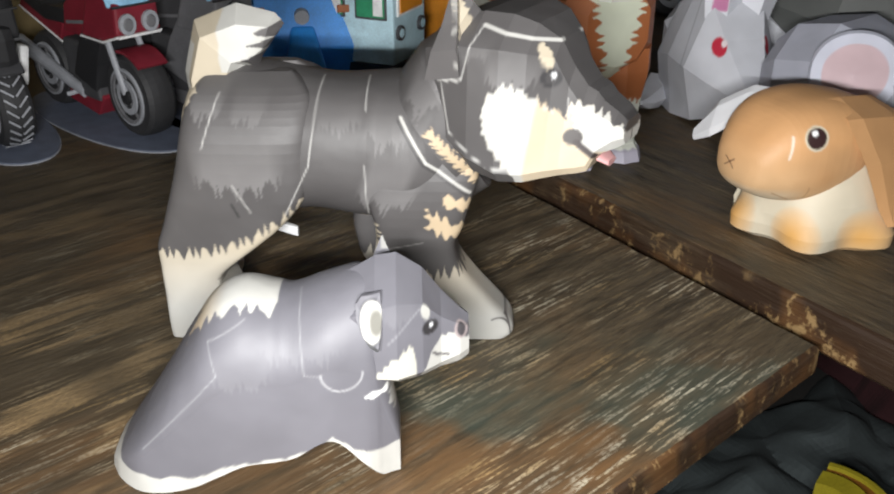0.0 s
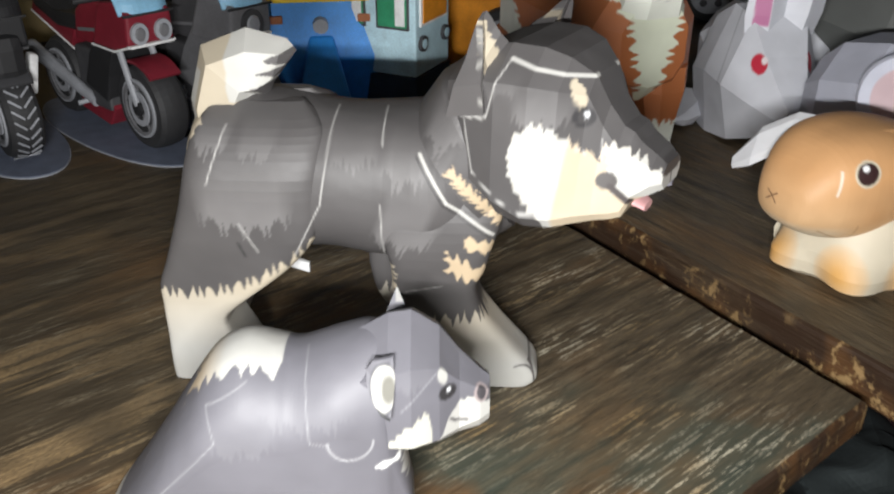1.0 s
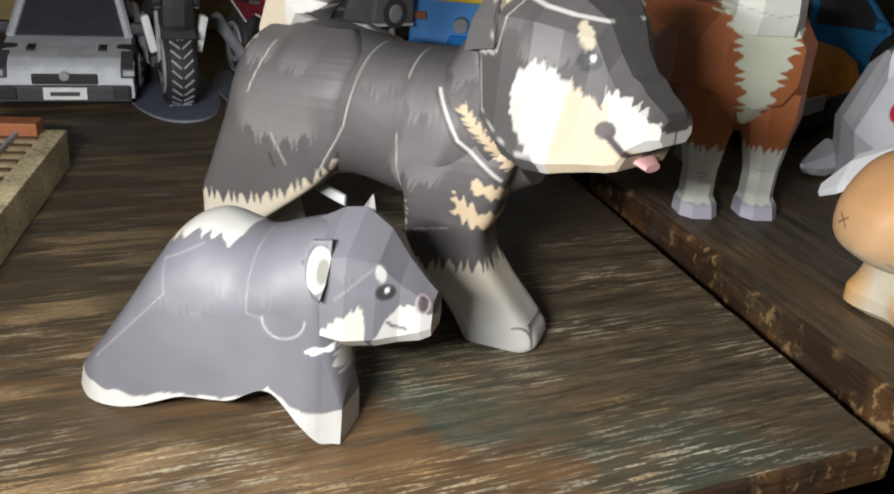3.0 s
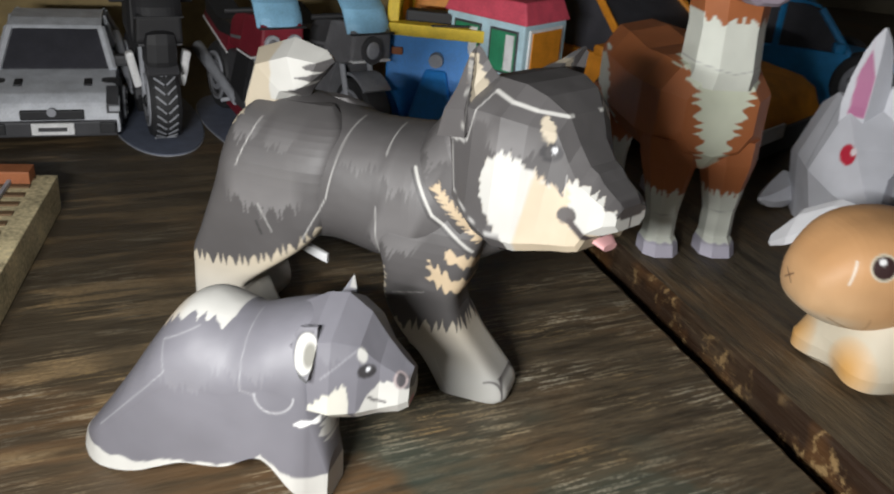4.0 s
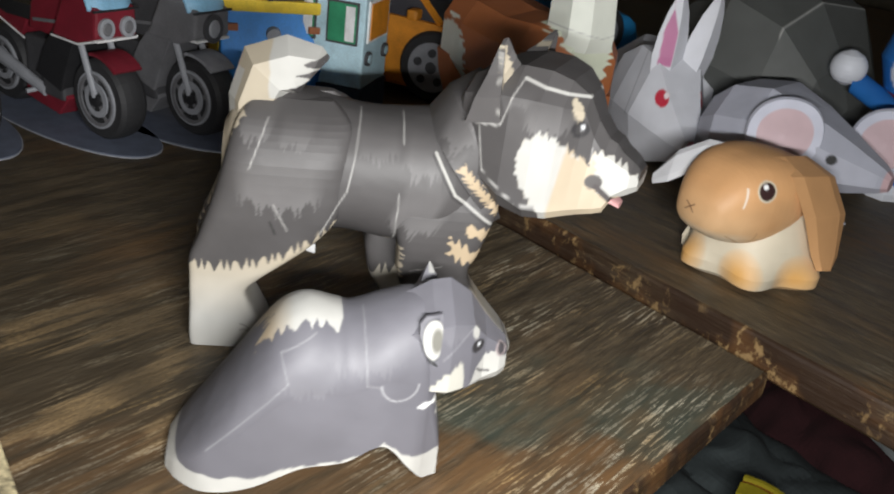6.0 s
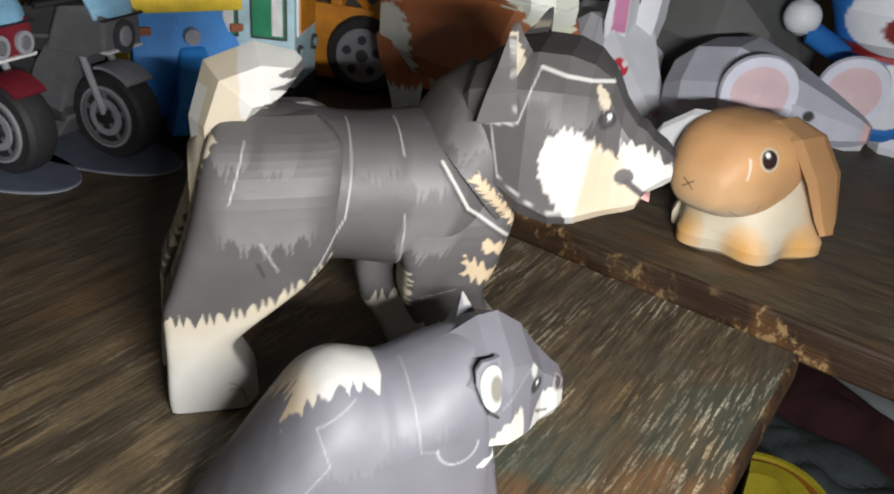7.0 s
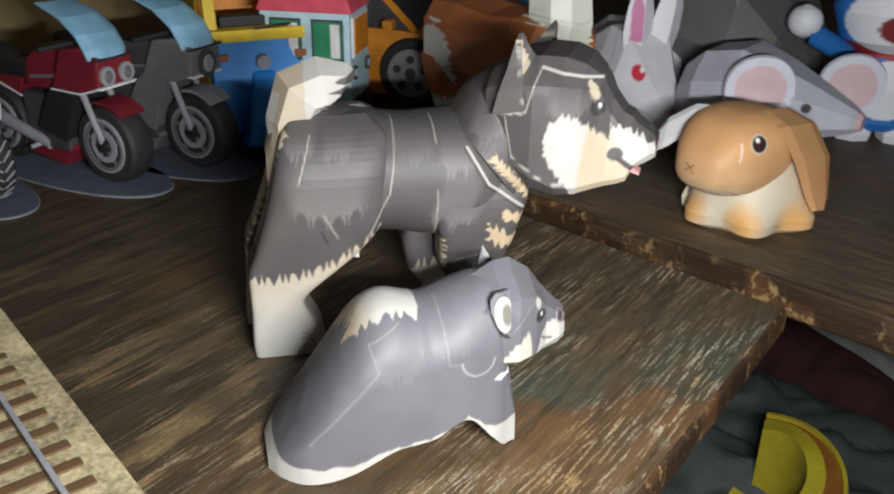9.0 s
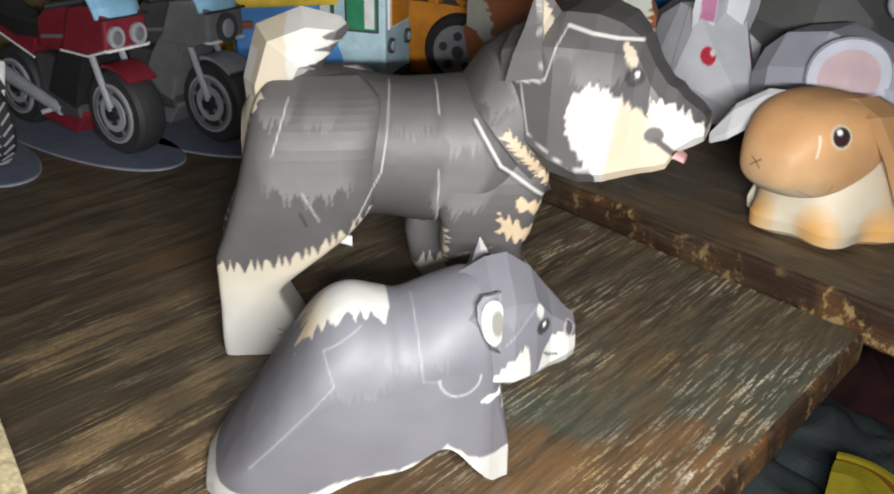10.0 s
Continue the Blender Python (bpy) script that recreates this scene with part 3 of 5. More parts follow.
def build_dog():
    p = Paper()
    A = AX
    torso = [(-0.1375, 0.078, 0.128, 0.020, 0.0), (-0.131, 0.064, 0.139, 0.029, 0.0), (-0.118, 0.060, 0.146, 0.034, 0.002), (-0.098, 0.063, 0.1485, 0.0370, 0.004),
             (-0.066, 0.071, 0.1415, 0.0405, 0.006), (-0.0385, 0.066, 0.142, 0.0405, 0.002), (-0.016, 0.068, 0.1425, 0.042, -0.002),
             (0.004, 0.074, 0.136, 0.036, -0.006), (0.016, 0.082, 0.120, 0.024, -0.010)]
    p.piece("body")
    p.loft([ring_x(x, A, a, b, w, 220, 0, 2.3, ln) for x, a, b, w, ln in torso], dog_coat, 0.0009, smooth=5)
    hind = [(0.0005, -0.153, -0.1135), (0.006, -0.1535, -0.1095), (0.014, -0.1535, -0.1105), (0.028, -0.1530, -0.1175), (0.038, -0.1530, -0.1205), (0.047, -0.1530, -0.112),
            (0.058, -0.1530, -0.098), (0.070, -0.1485, -0.084), (0.085, -0.1435, -0.072), (0.102, -0.1385, -0.067), (0.118, -0.1345, -0.066), (0.130, -0.1315, -0.066), (0.139, -0.128, -0.068), (0.1470, -0.121, -0.078)]
    for side in (-1, 1):
        rows = []
        for z, x0, x1 in hind:
            if side > 0:
                back = max(0.0, 1 - z / 0.10)
                x0, x1 = x0 - 0.005 * back, x1 - 0.020 * back
            out = A + side * np.interp(z, [0, 0.05, 0.075, 0.090, 0.105, 0.118, 0.130, 0.139, 0.147], [0.0385, 0.0395, 0.0415, 0.0428, 0.0434, 0.0425, 0.0375, 0.0295, 0.0140])
            inn = A + side * np.interp(z, [0, 0.06, 0.12], [0.004, 0.005, 0.006])
            rows.append(ring_z(z, x0, x1, min(out, inn), max(out, inn), 300, 0, float(np.interp(z, [0.05, 0.10], [9.0, 4.0]))))
        p.piece("hind_leg", "cream paper leg with a dark ragged thigh")
        p.loft(rows, hind_print, 0.0009, smooth=3)
    fore = [(0.0005, 0.000, 0.0370, 0.0), (0.006, -0.005, 0.0400, 0.003), (0.014, -0.012, 0.0390, 0.005), (0.022, -0.019, 0.0320, 0.004), (0.032, -0.0250, 0.0200, 0.0), (0.044, -0.0305, 0.0095, -0.003),
            (0.056, -0.0355, 0.0070, -0.003), (0.068, -0.036, 0.011, 0.0), (0.082, -0.039, 0.0145, 0.0), (0.098, -0.039, 0.019, 0.0), (0.115, -0.033, 0.017, 0.0)]
    for side in (-1, 1):
        rows = []
        for z, x0, x1, tip in fore:
            out, inn = A + side * np.interp(z, [0, 0.03, 0.06, 0.082, 0.098, 0.115], [0.036, 0.036, 0.038, 0.0408, 0.0402, 0.035]), A + side * 0.004
            d = -0.034 if side > 0 else 0.0
            rows.append(ring_z(max(z + 0, 0.0005), x0 + d * (1 - z / 0.12), x1 + d * (1 - z / 0.12), min(out, inn), max(out, inn), 280, 0, 5.0, tip))
        p.piece("fore_leg", "dark paper leg with a cream foot")
        p.loft(rows, fore_print, 0.0009, smooth=3)
    # neck: a cone leaning forwards from the collar to the head
    rows = []
    for tx, tz, bx, bz, a in ((-0.0245, 0.1405, 0.018, 0.087, 0.0425), (-0.0125, 0.1575, 0.026, 0.099, 0.0415), (0.004, 0.1690, 0.031, 0.108, 0.036)):
        o = oval(200, 0, 2.3)
        rows.append(np.stack([(tx + bx) / 2 + (tx - bx) / 2 * o[:, 1], A - 0.001 + a * o[:, 0], (tz + bz) / 2 + (tz - bz) / 2 * o[:, 1]], 1))
    p.piece("neck")
    p.loft(rows, neck_print, 0.0009)
    # head, turned a little towards its right
    hm = Matrix.Translation((0.005, 0.4595, 0)) @ Matrix.Rotation(radians(-29), 4, "Z")
    rows = []
    for x, top, wt, wu, zu, wl, zl, wb, lo in ((-0.006, 0.162, 0.008, 0.018, 0.156, 0.019, 0.138, 0.010, 0.130), (0.000, 0.171, 0.012, 0.027, 0.163, 0.028, 0.132, 0.016, 0.122),
                                               (0.014, 0.1795, 0.018, 0.035, 0.168, 0.036, 0.124, 0.022, 0.112), (0.030, 0.1835, 0.022, 0.0385, 0.170, 0.040, 0.116, 0.033, 0.107),
                                               (0.045, 0.1835, 0.021, 0.0365, 0.170, 0.0395, 0.1105, 0.034, 0.1045), (0.056, 0.1800, 0.018, 0.0295, 0.168, 0.0340, 0.1100, 0.030, 0.1050),
                                               (0.0655, 0.1725, 0.012, 0.0195, 0.165, 0.0280, 0.1120, 0.0245, 0.1075), (0.072, 0.1600, 0.0095, 0.0165, 0.152, 0.0240, 0.1130, 0.0210, 0.1090),
                                               (0.079, 0.1515, 0.0090, 0.0165, 0.144, 0.0205, 0.1140, 0.0180, 0.1103), (0.0838, 0.1495, 0.0088, 0.0160, 0.142, 0.0190, 0.1155, 0.0165, 0.1120),
                                               (0.0875, 0.1455, 0.0085, 0.0155, 0.140, 0.0176, 0.1230, 0.0155, 0.1205), (0.0945, 0.1412, 0.0080, 0.0142, 0.137, 0.0150, 0.1285, 0.011, 0.1235),
                                               (0.0990, 0.1370, 0.0062, 0.0108, 0.1345, 0.0112, 0.1295, 0.008, 0.1260)):
        q = resample([(wt, top), (wu, zu), (wl, zl), (wb, lo), (-wb, lo), (-wl, zl), (-wu, zu), (-wt, top)], 240)
        rows.append(np.stack([np.full(240, x), q[:, 0], q[:, 1]], 1))
    p.piece("head")
    p.loft(rows, head_print, 0.0008, m=hm)
    p.piece("tongue", "pale pink paper tongue")
    p.loft([ring_x(x, 0, a, b, w, 60, 0, 2.4) for x, a, b, w in ((0.074, 0.1140, 0.1185, 0.0075), (0.0865, 0.1128, 0.1170, 0.0072), (0.0905, 0.1110, 0.1145, 0.0050))], lambda v, t: np.tile(np.array((0.62, 0.33, 0.33)), (len(v), 1)), 0.001, m=hm)
    for side in (-1, 1):
        foot = np.array([(0.007, side * 0.040, 0.151), (0.012, side * 0.016, 0.1755), (0.0275, side * 0.019, 0.1815), (0.0265, side * 0.0405, 0.1555)])
        tip = np.array((0.0195, -0.031, 0.1985) if side < 0 else (0.0260, 0.0470, 0.1915))

        def flesh(v, t, side=side):
            c = ear_print(v, t)
            x, y, z = v.T
            # the inner face looks forwards
            k = (z - 0.160) / 0.037
            front = (x - (0.0265 - 0.0070 * k)) > -0.0032
            a = np.abs(np.abs(y) - (0.0285 + 0.003 * k)) - 0.0085 * (1 - k) - jag(z, 0.004, 0.0016)
            c = put(c, CREAM * 0.9, soft(np.maximum(a, z - 0.1935)) * front)
            c = put(c, (0.60, 0.59, 0.55), 0.35 * seg(np.abs(y), z, (0.041, 0.158), (0.033, 0.190), 0.0003) * front)
            return c
        p.piece("ear", "upright dark paper ear with a cream inside")
        hollow = np.concatenate([foot[:3], (foot[2:3] + foot[3:4]) / 2 + np.array([(-0.004, 0, 0)]), foot[3:]])
        p.loft([resample(hollow, 60), resample(hollow * 0.72 + tip * 0.28 + np.array((0, side * 0.0022, 0.001)), 60), resample(hollow * 0.45 + tip * 0.55, 60), resample(hollow * 0.30 + tip * 0.70 + np.array((0, 0, 0.001)), 60), resample(hollow * 0.14 + tip * 0.86 + np.array((0, 0, 0.0012)), 60)], flesh, 0.0007, m=hm)
    # tail, curled over the back
    def tail_print(v, t):
        x, y, z = v.T
        c = np.tile(CREAM * 0.88, (len(v), 1))
        tipm = x + 0.0950 - 0.45 * (z - 0.157) + jag(z, 0.0085, 0.0120, 0.2)
        c = put(c, DARK * 1.1, soft(-tipm))
        c = put(c, WHITE * 0.95, soft(-(x + 0.113) + jag(z, 0.02, 0.001)) * soft(tipm) * (z > 0.147))
        c = put(c, WHITE * 1.05, soft(tipm + 0.0035 + jag(y, 0.006, 0.002)) * soft(np.abs(y - AX + 0.002) - 0.0085) * (z < 0.160))
        c = put(c, DARK * 1.1, soft(np.maximum(z - 0.128 - 0.55 * (x + 0.13) - jag(x, 0.005, 0.006), -(x + 0.131))))
        return c
    rows = []
    for cx, cz, dx, dz, h, w in ((-0.1235, 0.112, -1, 0.15, 0.011, 0.012), (-0.1215, 0.141, -1, 0.20, 0.0145, 0.0155), (-0.1145, 0.1585, -0.75, 0.66, 0.0180, 0.0175),
                                 (-0.1010, 0.1625, -0.25, 0.97, 0.0172, 0.0165), (-0.0900, 0.1635, 0.35, 0.94, 0.0115, 0.012), (-0.0835, 0.1665, 0.6, 0.8, 0.003, 0.004)):
        o = oval(120, 6, 2.2, 0.5)
        rows.append(np.stack([cx + dx * h * o[:, 1], A - 0.002 + w * o[:, 0], cz + dz * h * o[:, 1]], 1))
    p.piece("glue_tab", "loose white paper tab under the belly")
    p.loft([ring_x(x, A - 0.002, z - 0.0030, z + 0.0030, w, 40, 0, 4.0) for x, z, w in ((-0.115, 0.0605, 0.002), (-0.098, 0.0550, 0.002), (-0.086, 0.0510, 0.002), (-0.0835, 0.0502, 0.0014))], lambda v, t: np.tile(np.array((0.60, 0.60, 0.60)), (len(v), 1)), 0.001)
    p.piece("tail", "curled cream paper tail with a dark ragged tip")
    p.loft(rows, tail_print, 0.0008)
    ob = p.done("paper_dog", Matrix.Translation((-0.05, AX, 0)))
    return tagged(ob, "dark grey folded paper dog with cream legs, cheeks and tail", "paper dog")


build_dog()

# ---- the small paper puppy ----
PUP, PUPL = np.array((0.135, 0.132, 0.150)), np.array((0.185, 0.183, 0.200))
PM = Matrix.Translation((-0.062, 0.338, 0)) @ Matrix.Rotation(radians(4), 4, "Z")


def pup_base(x):
    return np.interp(x, [-0.085, -0.062, -0.045, -0.030, -0.022, -0.005, 0.010, 0.0160, 0.0215, 0.030, 0.037, 0.046], [0.0005, 0.0005, 0.0050, 0.0120, 0.0150, 0.0165, 0.0195, 0.0250, 0.0205, 0.0100, 0.0015, 0.0005])


def pup_body_print(v, t):
    x, y, z = v.T
    c = tinted(v, PUP, 0.05)
    c = put(c, PUPL, 0.5 * tuft(x, z, 0.005, 0.070, 0.02, 0.012, 0.2))
    c = put(c, PUPL, 0.5 * tuft(x, z, -0.020, 0.060, 0.015, 0.010, 0.6))
    lo = z - pup_base(x)
    hem = np.interp(x, [-0.09, -0.075, -0.055, -0.04, -0.02, 0.009, 0.014, 0.020, 0.026, 0.031, 0.037, 0.045], [0.013, 0.009, 0.0075, 0.0040, 0.0014, 0.0012, 0.0024, 0.0026, 0.0034, 0.0078, 0.0150, 0.0160])
    c = put(c, WHITE, soft(lo - hem - jag(x, 0.019, 0.0012, 0.7)))
    # cream tail laid over the back
    u = np.abs(y - 0.004) - np.interp(x, [-0.075, -0.055, -0.03, -0.008, -0.003], [0.004, 0.012, 0.020, 0.019, 0.010]) - jag(x, 0.0060, 0.0048, 0.5)
    sad = np.maximum(np.maximum(np.maximum(u, x + 0.0055), 0.030 - z), -0.044 - x - 0.35 * (np.abs(y) - 0.012) + jag(y, 0.005, 0.005))
    tone = np.clip((x + 0.040) / 0.012, 0, 1)[:, None]
    c = c * (1 - soft(sad)[:, None]) + ((CREAM * np.array((1, 0.93, 0.85))) * (1 - tone) + WHITE * tone) * soft(sad)[:, None]
    near = (y < 0) * 1.0
    for a, b in (((-0.066, 0.022), (-0.030, 0.060)), ((-0.030, 0.060), (-0.0335, 0.072)), ((-0.0335, 0.072), (-0.018, 0.080)), ((0.004, 0.084), (0.006, 0.058)), ((0.006, 0.058), (0.013, 0.057))):
        c = put(c, (0.36, 0.36, 0.37), 0.5 * seg(x, z, a, b, 0.00022) * near)
    sc = np.abs(np.hypot(x - 0.0215, (z - 0.058) * 1.05) - 0.0088) - 0.0004
    c = put(c, (0.42, 0.42, 0.43), 0.7 * soft(sc) * (z < 0.058) * near)
    # white tick and pale strip where the chest begins
    tick = np.maximum(np.abs(z - 0.0455 - 0.10 * (x - 0.036)) - np.interp(x, [0.0305, 0.034, 0.038, 0.0395], [0.0, 0.0018, 0.0007, 0.0016]), np.abs(x - 0.0355) - 0.005)
    c = put(c, (0.85, 0.85, 0.83), soft(tick) * near)
    strip = np.maximum(0.0402 + 0.12 * (0.045 - z) - x + 0.25 * np.abs(z - 0.040) + jag(z, 0.004, 0.0018), np.abs(z - 0.039) - 0.0075)
    c = put(c, WHITE * 0.9, soft(strip) * near)
    return c


def pup_head_print(v, t):
    x, y, z = v.T
    s = np.abs(y)
    c = tinted(v, PUP, 0.05)
    c = put(c, PUPL, 0.5 * tuft(x, z, 0.046, 0.081, 0.008, 0.007, 0.3))
    c = put(c, (0.34, 0.34, 0.36), 0.5 * seg(x, z, (0.0415, 0.0690), (0.0545, 0.0815), 0.0003) * (s > 0.010))
    # cheek
    ck = np.maximum(z - np.interp(x, [0.036, 0.042, 0.0515, 0.053], [0.0540, 0.0600, 0.0660, 0.0560]) - jag(x, 0.0036, 0.0022), x - 0.0530)
    c = put(c, WHITE * np.array((0.97, 0.96, 0.90)), soft(ck))
    # muzzle
    mz = np.maximum(z - np.interp(x, [0.0555, 0.0600, 0.0635, 0.0690, 0.078], [0.0500, 0.0590, 0.0645, 0.0655, 0.0650]) - jag(x, 0.004, 0.0014), 0.0550 - x)
    c = put(c, WHITE * 0.96, soft(mz))
    c = put(c, WHITE * 0.9, soft(spot(v, 0.0575, 0.0795, 0.0022, 0.0040, 0.2)))
    c = put(c, (0.03, 0.028, 0.03), soft(spot(v, 0.0590, 0.0715, 0.0044, 0.0034)))
    c = put(c, (0.75, 0.76, 0.78), soft(spot(v, 0.0597, 0.0722, 0.0010, 0.0010)))
    c = put(c, (0.10, 0.095, 0.10), soft(np.hypot(y / 0.0050, (z - 0.0630) / 0.0042) * 0.004 - 0.004) * (x > 0.0725))
    c = put(c, (0.10, 0.095, 0.10), soft(np.hypot((x - 0.0755) / 0.0020, (z - 0.0640) / 0.0030) * 0.002 - 0.002))
    c = put(c, (0.30, 0.25, 0.25), soft(spot(v, 0.0728, 0.0660, 0.0034, 0.0046)))
    c = put(c, (0.06, 0.055, 0.06), soft(spot(v, 0.0732, 0.0660, 0.0022, 0.0036)))
    c = put(c, (0.05, 0.045, 0.05), (seg(x, z, (0.0605, 0.0585), (0.0625, 0.0562), 0.0005) + seg(x, z, (0.0625, 0.0562), (0.0672, 0.0550), 0.0005)).clip(0, 1) * (s > 0.004))
    c = put(c, (0.70, 0.36, 0.36), soft(np.maximum(np.abs(y + 0.002) - 0.004, np.abs(z - 0.0520) - 0.0020)) * (x > 0.0725))
    return c


def build_puppy():
    p = Paper()
    rows = []
    for x, top, w in ((-0.086, 0.006, 0.015), (-0.080, 0.014, 0.0245), (-0.070, 0.028, 0.0325), (-0.058, 0.046, 0.0355), (-0.045, 0.0665, 0.0365), (-0.034, 0.081, 0.0365), (-0.022, 0.0868, 0.0355),
                      (-0.008, 0.0840, 0.0345), (0.000, 0.0828, 0.0335), (0.016, 0.0885, 0.0325), (0.029, 0.0925, 0.0310), (0.0345, 0.0890, 0.0292), (0.0378, 0.0700, 0.0272), (0.0412, 0.0480, 0.0252), (0.0450, 0.0250, 0.0235)):
        lo = float(pup_base(x))
        h = np.sin(np.linspace(0, np.pi / 2, 100))
        # a tent-like section: steep sides, a rounded ridge
        side = w * np.where(h < 0.55, 1 - 0.16 * h, (1 - 0.16 * 0.55) * np.sqrt(np.clip(1 - ((h - 0.55) / 0.45) ** 2.0, 0, 1)))
        zz = lo + (top - lo) * h
        # the chest tapers to the near leg alone
        slim = float(np.interp(x, [0.030, 0.0412], [0.0, 0.0125]))
        near, far = slim + side * (w - slim) / w, -slim + side * (w - slim) / w
        ring = np.concatenate([np.stack([np.full(100, x), -near, zz], 1), np.stack([np.full(100, x), far, zz], 1)[::-1]])
        rows.append(ring)
    p.piece("body")
    p.loft(rows, pup_body_print, 0.0008, m=PM, smooth=9)
    # head: a ridge over flat cheeks, narrowing to a small square muzzle
    rows = []
    for x, top, ws, zs, wl, zl, wb, lo in ((0.020, 0.0890, 0.020, 0.078, 0.022, 0.062, 0.012, 0.056), (0.036, 0.0985, 0.024, 0.0850, 0.0262, 0.0525, 0.018, 0.0470),
                                           (0.0450, 0.1000, 0.0225, 0.0870, 0.0256, 0.0515, 0.019, 0.0460), (0.0560, 0.0925, 0.0165, 0.0835, 0.0200, 0.0515, 0.015, 0.0465),
                                           (0.0640, 0.0815, 0.0115, 0.0740, 0.0130, 0.0515, 0.010, 0.0475), (0.0725, 0.0720, 0.0085, 0.0680, 0.0105, 0.054, 0.008, 0.0490), (0.0765, 0.0685, 0.0060, 0.0655, 0.0075, 0.055, 0.006, 0.0510)):
        q = resample([(0, top), (ws, zs), (wl, zl), (wb, lo), (-wb, lo), (-wl, zl), (-ws, zs)], 168)
        rows.append(np.stack([np.full(len(q), x), q[:, 0], q[:, 1]], 1))
    p.piece("head")
    p.loft(rows, pup_head_print, 0.0007, m=PM)
    for side in (1,):
        foot = np.array([(0.031, side * 0.028, 0.074), (0.034, side * 0.017, 0.088), (0.043, side * 0.017, 0.0885), (0.040, side * 0.0275, 0.080), (0.043, side * 0.0285, 0.070)])
        tip = np.array((0.033, side * 0.0325, 0.093)) if side < 0 else np.array((0.0385, 0.0240, 0.0965))

        def flesh(v, t, side=side):
            x, y, z = v.T
            c = tinted(v, PUP, 0.05)
            if side > 0:
                return put(c, WHITE * 0.6, soft(np.maximum(0.0915 - z, 0.038 - x)))
            return c
        p.piece("ear")
        p.loft([resample(foot, 60), resample(foot * 0.5 + tip * 0.5, 60), resample(foot * 0.05 + tip * 0.95, 60)], flesh, 0.0007, m=PM)
    # the open, curled paper of the ear beside the cheek
    def flap(v, t):
        x, y, z = v.T
        c = np.tile(PUP * 0.95, (len(v), 1))
        d = np.hypot((x - 0.0350) / 0.0062, (z - 0.0820) / np.where(z > 0.0820, 0.0100, 0.0125))
        c = put(c, WHITE * 0.85, soft((d - 0.80) * 0.006))
        c = put(c, PUP * 0.5, soft((np.abs(d - 0.84) - 0.045) * 0.006))
        e = np.hypot((x - 0.0368) / 0.0028, (z - 0.0805) / 0.0055)
        c = put(c, (0.10, 0.095, 0.075), 0.9 * soft((e - 1) * 0.003, 0.0015))
        # dark slit below the ear, the shadow beneath the flap painted in with it
        c = put(c, (0.02, 0.02, 0.022), seg(x, z, (0.0318, 0.0735), (0.0368, 0.0695), 0.0008))
        return c
    o = resample([(0.0285, 0.0880), (0.0310, 0.0915), (0.0385, 0.0925), (0.0392, 0.0840), (0.0385, 0.0760), (0.0372, 0.0690), (0.0340, 0.0710), (0.0305, 0.0765), (0.0285, 0.0825)], 126)
    k = len(o)
    rows = [np.stack([o[:, 0], np.full(k, yy) + 0.36 * (o[:, 1] - 0.080) - 0.0012 * np.sin((o[:, 0] - 0.028) / 0.011 * 3.14), o[:, 1]], 1) for yy in (-0.0240, -0.0258)]
    p.piece("ear_flap", "curled white paper ear flap")
    p.loft(rows, flap, 0.0006, m=PM)
    return tagged(p.done("paper_puppy", PM), "small grey folded paper puppy with white hem, beside the dog", "paper dog")


build_puppy()


# ---- paper animals on the side board ----
def heading(x, y, z, deg):
    return Matrix.Translation((x, y, z)) @ Matrix.Rotation(radians(deg), 4, "Z")


def disc(p, q, cx, cz, rx, rz):
    return (np.hypot((p - cx) / rx, (q - cz) / rz) - 1) * min(rx, rz)


